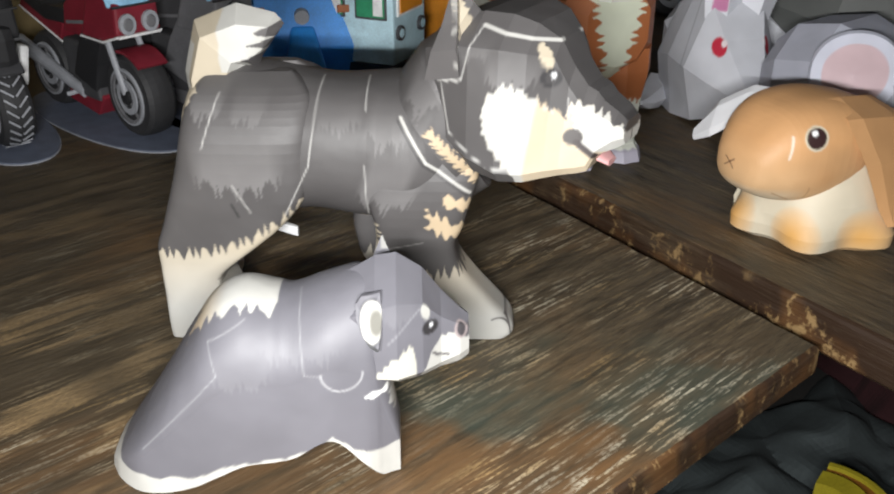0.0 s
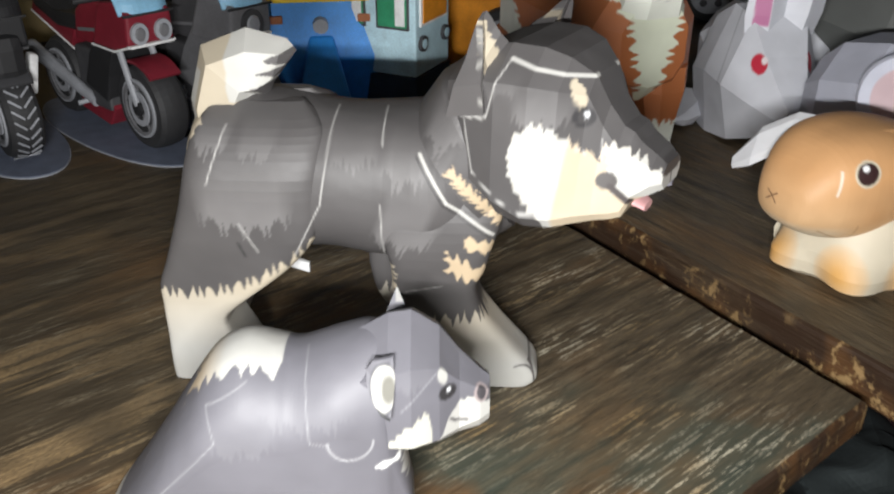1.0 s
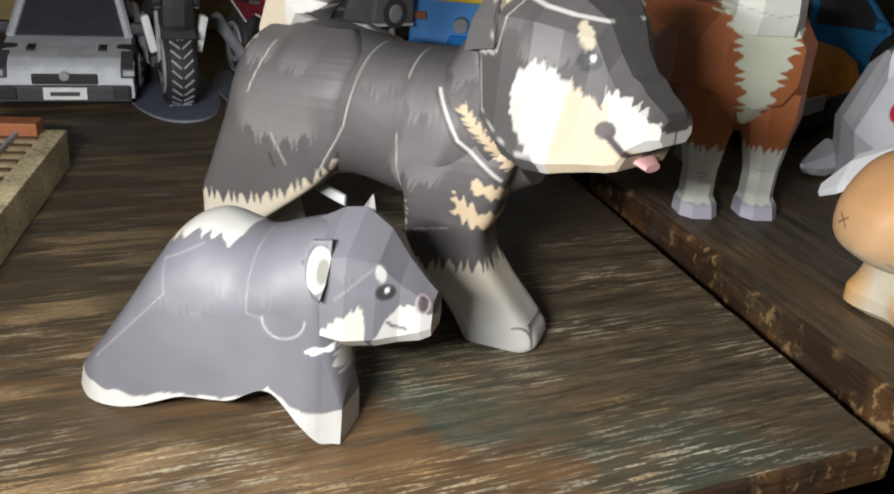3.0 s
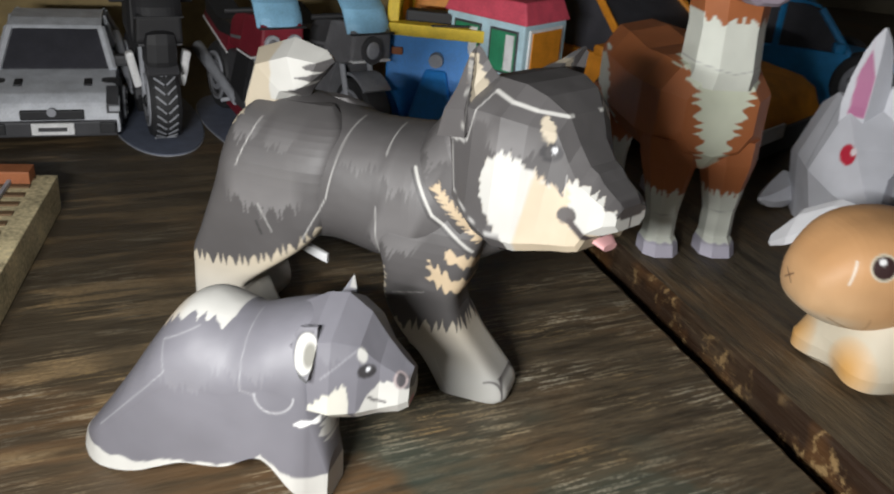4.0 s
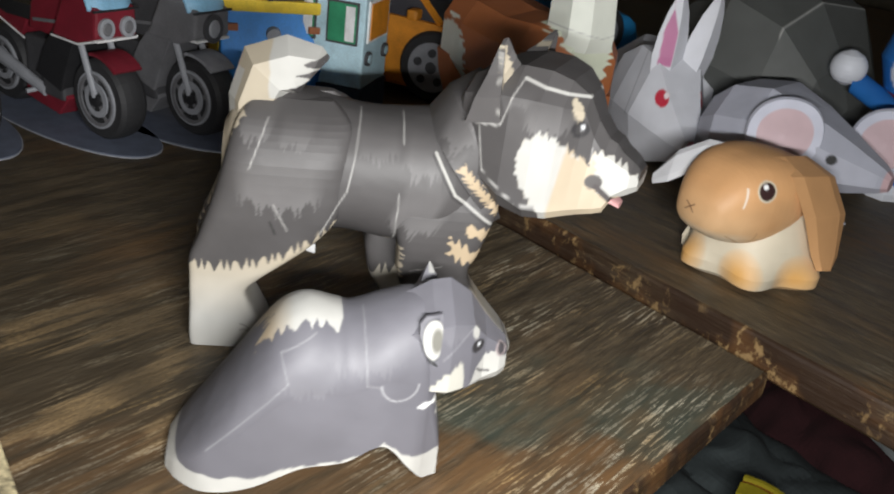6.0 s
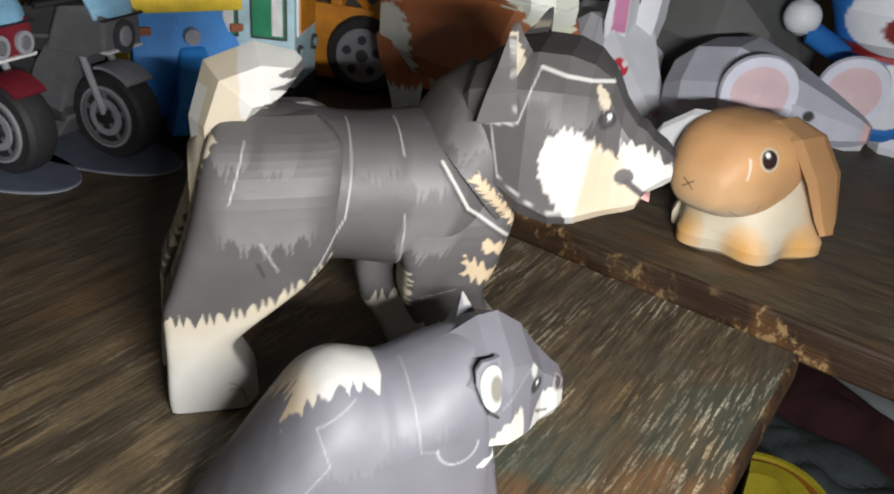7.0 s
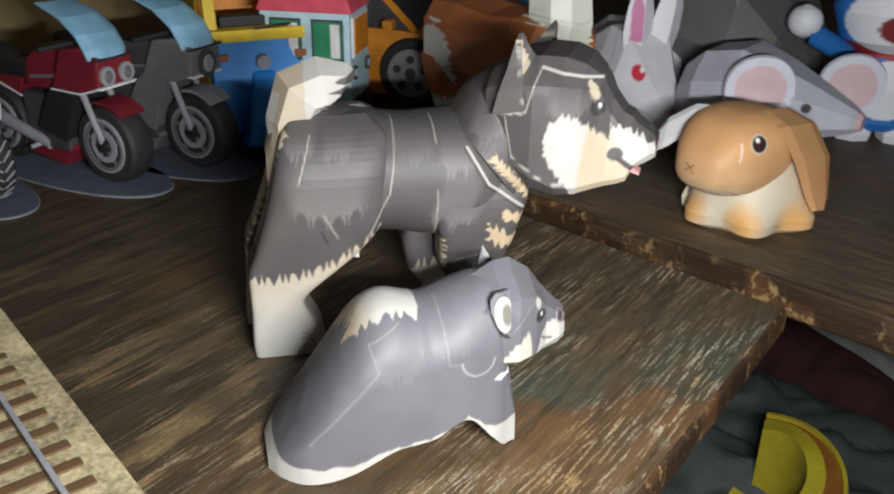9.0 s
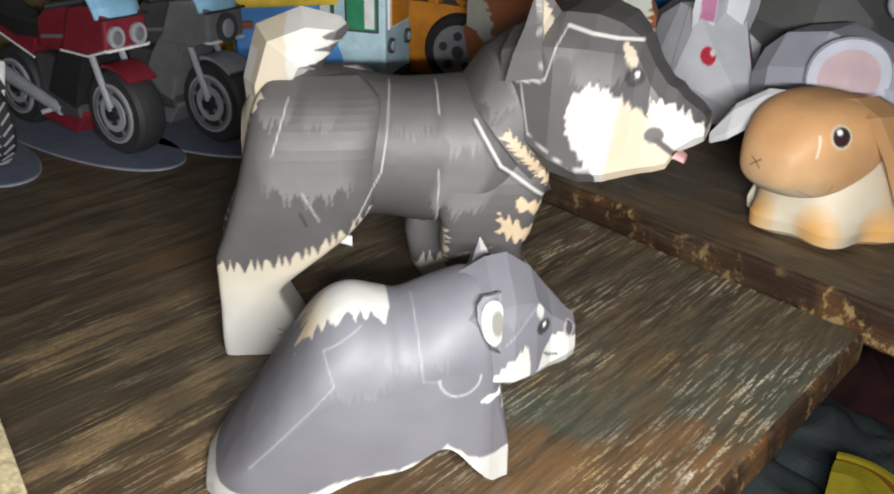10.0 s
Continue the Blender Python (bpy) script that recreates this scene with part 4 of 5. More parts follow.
def build_rabbit():
    p, m = Paper(), heading(0.235, 0.560, 0.010, 208.6)
    tan, pale, cream = np.array((0.58, 0.315, 0.140)), np.array((0.64, 0.43, 0.24)), np.array((0.63, 0.56, 0.43))

    def body(v, t):
        x, y, z = v.T
        c = np.tile(cream, (len(v), 1))
        k = np.clip((-x - 0.005) / 0.03, 0, 1)
        c = put(c, pale, k)
        for a in (-0.30, 0.72, 1.66):
            ang = np.arctan2(y, x)
            c = put(c, np.array((0.72, 0.40, 0.13)), np.clip(1.15 - np.hypot((ang - a) / 0.33, (z - 0.012) / 0.016), 0, 1) ** 0.6 * (np.hypot(x, y) > 0.03))
        return c
    rows = []
    for z, r in ((0.0005, 0.90), (0.004, 1.0), (0.012, 1.02), (0.020, 0.97), (0.032, 0.90), (0.046, 0.80), (0.060, 0.66)):
        a = np.linspace(0, 2 * np.pi, 180, endpoint=False)
        lobes = 1 + (0.115 * np.exp(-((z - 0.006) / 0.014) ** 2)) * (np.cos((a - 0.72) * 6.1) * (np.abs(a - 0.72) < 1.6) + np.cos((a - 5.98) * 6.1) * (np.abs(a - 5.98) < 0.6))
        rows.append(np.stack([-0.012 + 0.052 * r * lobes * np.cos(a), 0.004 + 0.050 * r * lobes * np.sin(a), np.full(180, z)], 1))
    p.piece("body")
    p.loft(rows, body, 0.0012, m=m)

    def face(v, t):
        x, y, z = v.T
        s = np.abs(y)
        c = np.tile(tan * 1.12, (len(v), 1))
        c = put(c, pale, np.clip((0.075 - z) / 0.04, 0, 1))
        c = put(c, tan * 0.92, np.clip(1.1 - np.hypot((x - 0.022) / 0.020, (z - 0.052) / 0.022), 0, 1) * 0.8)
        c = put(c, cream * 1.03, soft(spot(v, 0.0320, 0.0785, 0.0074, 0.0080)))
        c = put(c, (0.035, 0.012, 0.012), soft(spot(v, 0.0320, 0.0785, 0.0061, 0.0066)))
        c = put(c, (0.9, 0.9, 0.9), soft(spot(v, 0.0327, 0.0808, 0.0019, 0.0021)))
        for a, b in (((-0.004, 0.0565), (-0.0005, 0.0530)), ((-0.004, 0.0565), (-0.0085, 0.0530)), ((-0.004, 0.0565), (-0.0085, 0.0590)), ((-0.004, 0.0565), (-0.0005, 0.0590))):
            c = put(c, (0.10, 0.035, 0.02), 0.9 * seg(y, z, a, b, 0.0004) * (x > 0.040))
        c = put(c, cream, 0.8 * np.clip((0.046 - z) / 0.008, 0, 1) * np.clip((x - 0.030) / 0.015, 0, 1))
        for a, b in (((0.028, 0.028), (0.031, 0.046)), ((0.020, 0.098), (0.041, 0.0915)), ((0.006, 0.036), (0.031, 0.033)), ((0.031, 0.033), (0.050, 0.042))):
            c = put(c, (0.30, 0.15, 0.06), 0.75 * seg(x, z, a, b, 0.00032))
        # glossy highlight line on the near side, put into the colour
        c = put(c, (0.80, 0.70, 0.58), 0.9 * seg(x, z, (0.044, 0.079), (0.047, 0.066), 0.0006) * (y > 0))
        return c
    head = [(-0.042, 0.052, 0.076, 0.018), (-0.032, 0.040, 0.088, 0.032), (-0.004, 0.031, 0.0955, 0.0400), (0.020, 0.029, 0.0960, 0.0385), (0.038, 0.031, 0.0915, 0.0330), (0.050, 0.035, 0.0820, 0.0265), (0.0580, 0.040, 0.0715, 0.0200), (0.0612, 0.045, 0.0655, 0.0135), (0.0625, 0.050, 0.0600, 0.0060), (0.0628, 0.053, 0.0570, 0.0012)]
    p.piece("head", "folded tan paper head with printed eyes and nose")
    p.loft([ring_x(x, 0, a, b, w, 200, 0, 2.7) for x, a, b, w in head], face, 0.0008, m=m, smooth=4)

    def ear(v, t):
        c = np.tile(tan * 0.95, (len(v), 1))
        return put(c, tan * 1.25, np.clip((0.07 - v[:, 2]) / 0.05, 0, 1) * 0.5)

    def pale_ear(v, t):
        return np.tile(np.array((0.60, 0.60, 0.62)), (len(v), 1))
    for pts, paint in (((((0.010, 0.016, 0.0955), (-0.030, 0.016, 0.092)), ((0.010, 0.034, 0.087), (-0.044, 0.034, 0.081)), ((0.002, 0.048, 0.060), (-0.050, 0.048, 0.056)), ((-0.008, 0.056, 0.032), (-0.042, 0.057, 0.026)), ((-0.016, 0.059, 0.020), (-0.034, 0.060, 0.017))), ear),
                       ((((0.016, -0.014, 0.094), (0.022, -0.018, 0.078)), ((0.020, -0.034, 0.092), (0.031, -0.033, 0.068)), ((0.032, -0.050, 0.079), (0.043, -0.045, 0.056)), ((0.042, -0.060, 0.058), (0.045, -0.057, 0.050))), pale_ear)):
        rows = []
        for a, b in pts:
            a, b = np.array(a), np.array(b)
            o = oval(60, 6, 2.6)
            n = np.array((0.1, 0.86, 0.45)) if a[1] > 0 else np.array((0.88, 0.25, 0.40))
            rows.append((a + b) / 2 + (a - b) / 2 * o[:, :1] + n * 0.0028 * o[:, 1:])
        p.piece("ear", "drooping tan paper ear" if paint is ear else "grey back of a drooping paper ear")
        p.loft(rows, paint, 0.0012, m=m)
    return tagged(p.done("paper_rabbit", m), "orange and cream folded paper rabbit with drooping ears", "paper rabbit")


def build_grey_rabbit():
    p, m = Paper(), heading(0.246, 0.806, 0.010, 243)
    hm = m @ heading(0.030, 0.004, 0, 38)
    g = np.array((0.64, 0.65, 0.70))

    def face(v, t):
        x, y, z = v.T
        c = tinted(v, g, 0.03, 40)
        c = put(c, (0.55, 0.02, 0.05), soft(spot(v, 0.0280, 0.0730, 0.0068, 0.0084, 0.5)))
        c = put(c, (0.85, 0.75, 0.77), soft(spot(v, 0.0300, 0.0762, 0.0026, 0.0032)))
        c = put(c, (0.60, 0.24, 0.32), soft(np.hypot(y / 0.0055, (z - 0.0405) / 0.0035) * 0.003 - 0.003) * (x > 0.060))
        return put(c, (0.30, 0.31, 0.34), 0.7 * seg(x, z, (0.004, 0.050), (-0.010, 0.112), 0.0006))
    rows = []
    for x, ht, top, hs, mid, hb, lo in ((0.062, 0.008, 0.044, 0.011, 0.034, 0.008, 0.024), (0.030, 0.0170, 0.079, 0.031, 0.045, 0.018, 0.012), (0.009, 0.023, 0.106, 0.042, 0.052, 0.030, 0.004),
                                        (-0.022, 0.024, 0.110, 0.044, 0.055, 0.036, 0.0005), (-0.050, 0.026, 0.094, 0.042, 0.050, 0.034, 0.0005)):
        q = resample([(-ht, top), (ht, top), (hs, mid), (hb, lo), (-hb, lo), (-hs, mid)], 180)
        rows.append(np.stack([np.full(len(q), x), q[:, 0], q[:, 1]], 1))
    p.piece("head")
    p.loft(rows, face, 0.0009, m=hm)
    for s in (-1, 1):
        def ear(v, t, s=s):
            x, y, z = v.T
            c = np.tile(g * 1.12, (len(v), 1))
            u = s * y - np.interp(z, [0.090, 0.166], [0.0125, 0.0115] if s < 0 else [0.0150, 0.0280])
            pink = np.maximum(np.abs(u - 0.0060) - 0.0055 * np.clip((0.152 - z) / 0.02, 0, 1), 0.100 - z)
            return put(c, (0.55, 0.19, 0.36), soft(pink) * (x > 0.008) * (s < 0))
        rows = []
        for z, w in ((0.090, 0.0150), (0.108, 0.0175), (0.128, 0.0155), (0.148, 0.0110), (0.160, 0.0062), (0.168, 0.0010)):
            o = oval(60, 4, 2.0)
            cy = np.interp(z, [0.090, 0.166], [0.0125, 0.0115] if s < 0 else [0.0150, 0.0280])
            rows.append(np.stack([0.008 + 0.55 * w * o[:, 0], s * cy + w * o[:, 1], np.full(60, z)], 1))
        p.piece("ear", "tall pointed ear with a pink inside")
        p.loft(rows, ear, 0.0012, m=hm)

    def plain(v, t):
        return tinted(v, g, 0.04, 40)
    body = [(-0.015, 0.0005, 0.070, 0.045), (-0.035, 0.0005, 0.090, 0.060), (-0.085, 0.0005, 0.102, 0.060), (-0.130, 0.0005, 0.080, 0.046), (-0.148, 0.0005, 0.05, 0.025)]
    p.piece("body")
    p.loft([ring_x(x, -0.014, a, b, w, 96, 8, 2.6, 0.0, 0.5) for x, a, b, w in body], plain, 0.004, m=m)
    paw = [(0.005, 0.001, 0.028, 0.016), (0.028, 0.0005, 0.022, 0.014), (0.046, 0.004, 0.018, 0.008), (0.060, 0.012, 0.016, 0.002)]
    p.piece("paw")
    p.loft([ring_x(x, -0.058, a, b, w, 60, 6, 2.4) for x, a, b, w in paw], plain, 0.002, m=m)
    return tagged(p.done("paper_rabbit", m), "grey folded paper rabbit with tall pointed ears and red eyes", "paper rabbit")


def build_mouse():
    p, m = Paper(), heading(0.318, 0.682, 0.010, -50)
    g = np.array((0.42, 0.43, 0.50))

    def face(v, t):
        x, y, z = v.T
        c = tinted(v, g, 0.04, 40)
        # underside of the head in a darker grey: its shade is painted on
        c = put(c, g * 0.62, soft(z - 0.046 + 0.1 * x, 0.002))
        c = put(c, (0.02, 0.02, 0.02), soft(disc(x, z, 0.050, 0.068, 0.0040, 0.0043)) * (np.abs(y) > 0.008))
        c = put(c, (0.55, 0.38, 0.40), soft(0.0885 - x))
        return c
    head = [(-0.070, 0.015, 0.088, 0.035), (-0.050, 0.006, 0.106, 0.052), (-0.015, 0.010, 0.113, 0.056), (0.020, 0.024, 0.101, 0.044), (0.055, 0.036, 0.085, 0.026), (0.085, 0.046, 0.070, 0.012), (0.093, 0.050, 0.064, 0.006)]
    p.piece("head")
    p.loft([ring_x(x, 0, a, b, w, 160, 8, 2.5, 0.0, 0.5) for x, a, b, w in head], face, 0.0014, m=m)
    for s in (-1, 1):
        def ear(v, t):
            x, y, z = v.T
            c = np.tile(g * 1.45, (len(v), 1))
            return put(c, (0.62, 0.46, 0.49), soft(disc(y, z, 0.0, 0.082, 0.0222, 0.0226)) * (x > -0.003))
        o = oval(120, 0, 2.1)
        em = heading(0.291, 0.641, 0.010, -108) if s < 0 else heading(0.404, 0.672, 0.0, -112)
        rows = [np.stack([np.full(120, x) - 0.004 * o[:, 0] ** 2, r * o[:, 0] * 0.031, 0.082 + r * o[:, 1] * 0.0315], 1) for x, r in ((-0.004, 0.92), (0.000, 1.0), (0.004, 0.96))]
        p.piece("ear", "round ear with a pale pink inside")
        p.loft(rows, ear, 0.0012, m=em)
        p.piece("foot")
        leg = [(0.0005, 0.030, 0.062), (0.006, 0.026, 0.058), (0.012, 0.018, 0.034), (0.030, 0.012, 0.026), (0.050, 0.006, 0.024)]
        p.loft([ring_z(z, a, b, s * 0.026 - 0.007, s * 0.026 + 0.007, 48, 6) for z, a, b in leg], lambda v, t: np.tile(g * 1.3, (len(v), 1)), 0.002, m=m)
    return tagged(p.done("paper_mouse", m), "light grey folded paper mouse with round pink ears", "paper mouse")


def build_calf():
    p, m = Paper(), heading(0.114, 0.676, 0.010, -64)
    brown, white, hoof = np.array((0.40, 0.132, 0.045)), np.array((0.72, 0.74, 0.66)), np.array((0.40, 0.38, 0.45))

    def coat(v, t):
        x, y, z = v.T
        c = tinted(v, brown, 0.10, 60)
        chest = np.abs(y) - np.interp(z, [0.055, 0.075, 0.10, 0.135, 0.16], [0.004, 0.008, 0.014, 0.024, 0.036]) - jag(z, 0.0075, 0.008, 0.3)
        c = put(c, white * np.array((0.98, 1.0, 0.9)), soft(np.maximum(chest, -0.022 - x)))
        flank = disc(x, z, -0.125, 0.09, 0.030, 0.034) + jag(z, 0.008, 0.008)
        return put(c, white, soft(flank))

    body = [(-0.155, 0.085, 0.135, 0.022), (-0.145, 0.066, 0.146, 0.040), (-0.105, 0.060, 0.149, 0.047), (-0.060, 0.062, 0.145, 0.047), (-0.022, 0.062, 0.149, 0.048), (0.004, 0.066, 0.148, 0.043), (0.018, 0.080, 0.138, 0.028)]
    p.piece("body")
    p.loft([ring_x(x, 0, a, b, w, 160, 10, 2.6, 0.0, 0.5) for x, a, b, w in body], coat, 0.0012, m=m)

    def leg_print(v, t):
        x, y, z = v.T
        c = tinted(v, brown, 0.08, 60)
        c = put(c, white, soft(z - 0.0505 - jag(y + x, 0.0065, 0.007, 0.2)))
        c = put(c, hoof, soft(z - 0.0105 - 0.0006 * np.sin(y * 800)))
        return put(c, (0.2, 0.2, 0.2), 0.5 * soft(np.abs(z - 0.034 - 0.08 * y) - 0.0003))
    for x0 in (0.0, -0.125):
        for s in (-1, 1):
            leg = [(0.0005, 0.0165, 0.004), (0.009, 0.0155, 0.002), (0.014, 0.0125, 0.0), (0.032, 0.0125, 0.0), (0.050, 0.0160, -0.002), (0.072, 0.0220, -0.005), (0.090, 0.0235, -0.008)]
            p.piece("leg", "brown paper leg with white shin and grey hoof")
            p.loft([ring_z(z, x0 + d - r, x0 + d + r, s * 0.0225 - 0.9 * r, s * 0.0225 + 0.9 * r, 80, 8, 2.6, 0, 0.5) for z, r, d in leg], leg_print, 0.0012, m=m)

    def neck_col(v, t):
        x, y, z = v.T
        c = np.tile(white, (len(v), 1))
        c = put(c, brown, soft(0.176 - z + jag(y, 0.008, 0.006)))
        c = put(c, brown, soft(x + 0.020 + jag(z, 0.008, 0.006)))
        return put(c, (0.3, 0.3, 0.3), 0.6 * soft(np.abs(z - 0.142 - 0.2 * np.abs(y)) - 0.0004))
    rows = []
    for cx, z, a, b in ((-0.004, 0.130, 0.030, 0.027), (0.000, 0.142, 0.0285, 0.0255), (-0.002, 0.170, 0.0265, 0.024), (-0.004, 0.194, 0.0275, 0.026), (0.0, 0.215, 0.026, 0.027), (0.0, 0.228, 0.016, 0.017)):
        rows.append(ring_z(z, cx - a, cx + a, -b, b, 96, 8, 2.6, 0, 0.5))
    p.piece("neck")
    p.loft(rows, neck_col, 0.0012, m=m)
    muz = [(0.010, 0.190, 0.224, 0.022), (0.034, 0.190, 0.216, 0.018), (0.050, 0.191, 0.210, 0.015), (0.055, 0.194, 0.206, 0.010)]
    p.piece("muzzle")
    p.loft([ring_x(x, 0, a, b, w, 80, 8, 2.6, 0, 0.5) for x, a, b, w in muz], lambda v, t: put(tinted(v, brown, 0.08), (0.30, 0.25, 0.30), soft(0.036 - v[:, 0])), 0.0015, m=m)
    return tagged(p.done("paper_calf", m), "brown and white folded paper calf standing on the side board", "paper calf")


build_rabbit()
build_grey_rabbit()
build_mouse()
build_calf()


def build_grey_bulk():
    p, m = Paper(), heading(0.385, 0.86, 0.010, -60)
    rows = [ring_x(x, 0, 0.0005, b, w, 90, 9, 2.5, 0.0, 0.5) for x, b, w in ((-0.10, 0.10, 0.05), (-0.08, 0.16, 0.085), (-0.02, 0.185, 0.105), (0.04, 0.165, 0.095), (0.075, 0.115, 0.065), (0.09, 0.07, 0.03))]

    def plain(v, t):
        c = tinted(v, (0.105, 0.11, 0.105), 0.12, 30)
        return put(c, (0.5, 0.5, 0.48), 0.7 * (np.abs(t - 3.0) < 0.01) * (v[:, 2] > 0.13))
    p.loft(rows, plain, 0.002, m=m)
    return tagged(p.done("paper_elephant"), "large dark grey faceted folded paper animal, mostly hidden", "paper model")


build_grey_bulk()


def build_toy_figure():
    """A plain round toy shape in blue and white."""
    p, m = Paper(), heading(0.485, 0.735, 0.010, -118)
    blue, white = np.array((0.02, 0.16, 0.50)), np.array((0.72, 0.74, 0.80))

    def trunk(v, t):
        x, y, z = v.T
        c = np.tile(blue, (len(v), 1))
        c = put(c, white, soft(disc(y, z, 0.0, 0.055, 0.031, 0.030)) * (x > 0))
        c = put(c, (0.34, 0.025, 0.03), soft(np.abs(z - 0.0905 - 0.1 * np.abs(y)) - 0.0055))
        c = put(c, white, soft(disc(y, z, 0.0, 0.125, 0.052, 0.034)) * (x > 0))
        return put(c, (0.20, 0.02, 0.02), soft(disc(y, z, 0.0, 0.118, 0.022, 0.014)) * (x > 0.02))
    rows = [ring_z(z, -r * 0.8, r * 0.8, -r, r, 100, 0, 2.2) for z, r in ((0.012, 0.034), (0.020, 0.040), (0.055, 0.043), (0.080, 0.040), (0.090, 0.036), (0.102, 0.052), (0.130, 0.062), (0.160, 0.056), (0.180, 0.035))]
    p.loft(rows, trunk, 0.0016, m=m)
    for s in (-1, 1):
        foot = [(0.0005, 0.020), (0.008, 0.0215), (0.016, 0.019), (0.020, 0.013)]
        p.loft([ring_z(z, 0.004 - r * 1.2, 0.004 + r * 1.4, s * 0.0225 - r, s * 0.0225 + r, 64, 8) for z, r in foot], lambda v, t: np.tile(white, (len(v), 1)), 0.002, m=m)
        a, b = np.array((0.0, s * 0.036, 0.080)), np.array((0.030, s * 0.082, 0.108))
        arm = []
        for k, r in ((0, 0.013), (0.5, 0.012), (1, 0.012)):
            o = oval(48)
            arm.append(a + (b - a) * k + np.stack([r * o[:, 0], np.zeros(48), r * o[:, 1]], 1))
        p.loft(arm, lambda v, t: np.tile(blue, (len(v), 1)), 0.002, m=m)
        ball = []
        for k in np.linspace(-0.98, 0.98, 9):
            r = 0.0165 * math.sqrt(1 - k * k)
            ball.append(ring_z(b[2] + 0.010 + 0.0165 * k, b[0] - r, b[0] + r, b[1] + s * 0.006 - r, b[1] + s * 0.006 + r, 48, 0, 2.0))
        p.loft(ball, lambda v, t: np.tile(white, (len(v), 1)), 0.002, m=m)
    return tagged(p.done("toy_figure"), "round blue and white paper toy figure with red band", "toy figure")


build_toy_figure()


# ---- paper vehicles ----
def wheel(parent, name, at, r, w, tyre, rim, hub, spokes=5, holes=False):
    """A wheel standing across local y: tyre > rim > hub and spokes as its own pieces."""
    bm = BM()
    prof = [(r * 0.69, -w * 0.5), (r * 0.90, -w * 0.5), (r * 0.975, -w * 0.36), (r, -w * 0.12), (r, w * 0.12), (r * 0.975, w * 0.36), (r * 0.90, w * 0.5), (r * 0.70, w * 0.5)]
    lathe(bm, prof, 40, "Y", at)
    ty = part(name, bm, tyre, parent)
    part("rim", lathe(BM(), [(r * 0.56, -w * 0.50), (r * 0.56, -w * 0.56), (r * 0.66, -w * 0.56), (r * 0.705, -w * 0.49), (r * 0.705, w * 0.49), (r * 0.66, w * 0.56), (r * 0.56, w * 0.56), (r * 0.56, w * 0.50)], 36, "Y", at, False), rim, ty)
    part("hub", lathe(BM(), [(r * 0.10, -w * 0.63), (r * 0.17, -w * 0.60), (r * 0.17, w * 0.60), (r * 0.10, w * 0.63)], 20, "Y", at), hub, ty)
    for i in range(spokes):
        a = 2 * math.pi * i / spokes + 0.3
        d = Vector((math.cos(a), 0, math.sin(a)))
        c = Vector(at) + d * r * 0.42
        if holes:
            part("hole", rod(BM(), c - Vector((0, w * 0.70, 0)), c + Vector((0, w * 0.70, 0)), r * 0.115, n=16), hub, ty)
        else:
            part("spoke", box(BM(), Vector(at) + d * r * 0.36, (r * 0.44, w * 1.02, r * 0.12), 0.0004, Matrix.Rotation(-a, 4, "Y")), rim, ty)
    if not holes:
        part("brake_disc", lathe(BM(), [(r * 0.27, -w * 0.56), (r * 0.42, -w * 0.56), (r * 0.42, w * 0.56), (r * 0.27, w * 0.56)], 28, "Y", at, False), M["silver_print"], ty)
        part("rim_lip", lathe(BM(), [(r * 0.64, -w * 0.575), (r * 0.69, -w * 0.565), (r * 0.69, w * 0.565), (r * 0.64, w * 0.575)], 36, "Y", at, False), M["silver_print"], ty)
        part("web", lathe(BM(), [(r * 0.12, -w * 0.20), (r * 0.60, -w * 0.20), (r * 0.60, w * 0.20), (r * 0.12, w * 0.20)], 28, "Y", at), M["black_print"], ty)
    return ty


def slab_oval(bm, ax, ay, z0, z1, n=48, power=2.2):
    o = oval(n, 0, power)
    lo = [bm.verts.new((ax * a, ay * b, z0)) for a, b in o]
    hi = [bm.verts.new((ax * a, ay * b, z1)) for a, b in o]
    bm.faces.new(lo[::-1])
    bm.faces.new(hi)
    for i in range(n):
        bm.faces.new((lo[i], lo[(i + 1) % n], hi[(i + 1) % n], hi[i]))
    return bm


def tyre_tread(parent, at, r, w):
    """Pale chevrons printed on the running face of a tyre."""
    bm = BM()
    for i in range(26):
        a = 2 * math.pi * i / 26
        for s in (-1, 1):
            turn = Matrix.Rotation(-a, 4, "Y") @ Matrix.Rotation(radians(38 * s), 4, "X")
            box(bm, Vector(at) + Vector((math.cos(a) * (r + 0.0002), s * w * 0.20, math.sin(a) * (r + 0.0002))), (0.0010, w * 0.40, 0.0016), 0.0, turn)
    part("tread", bm, M["silver_print"], parent, "pale chevron tread")


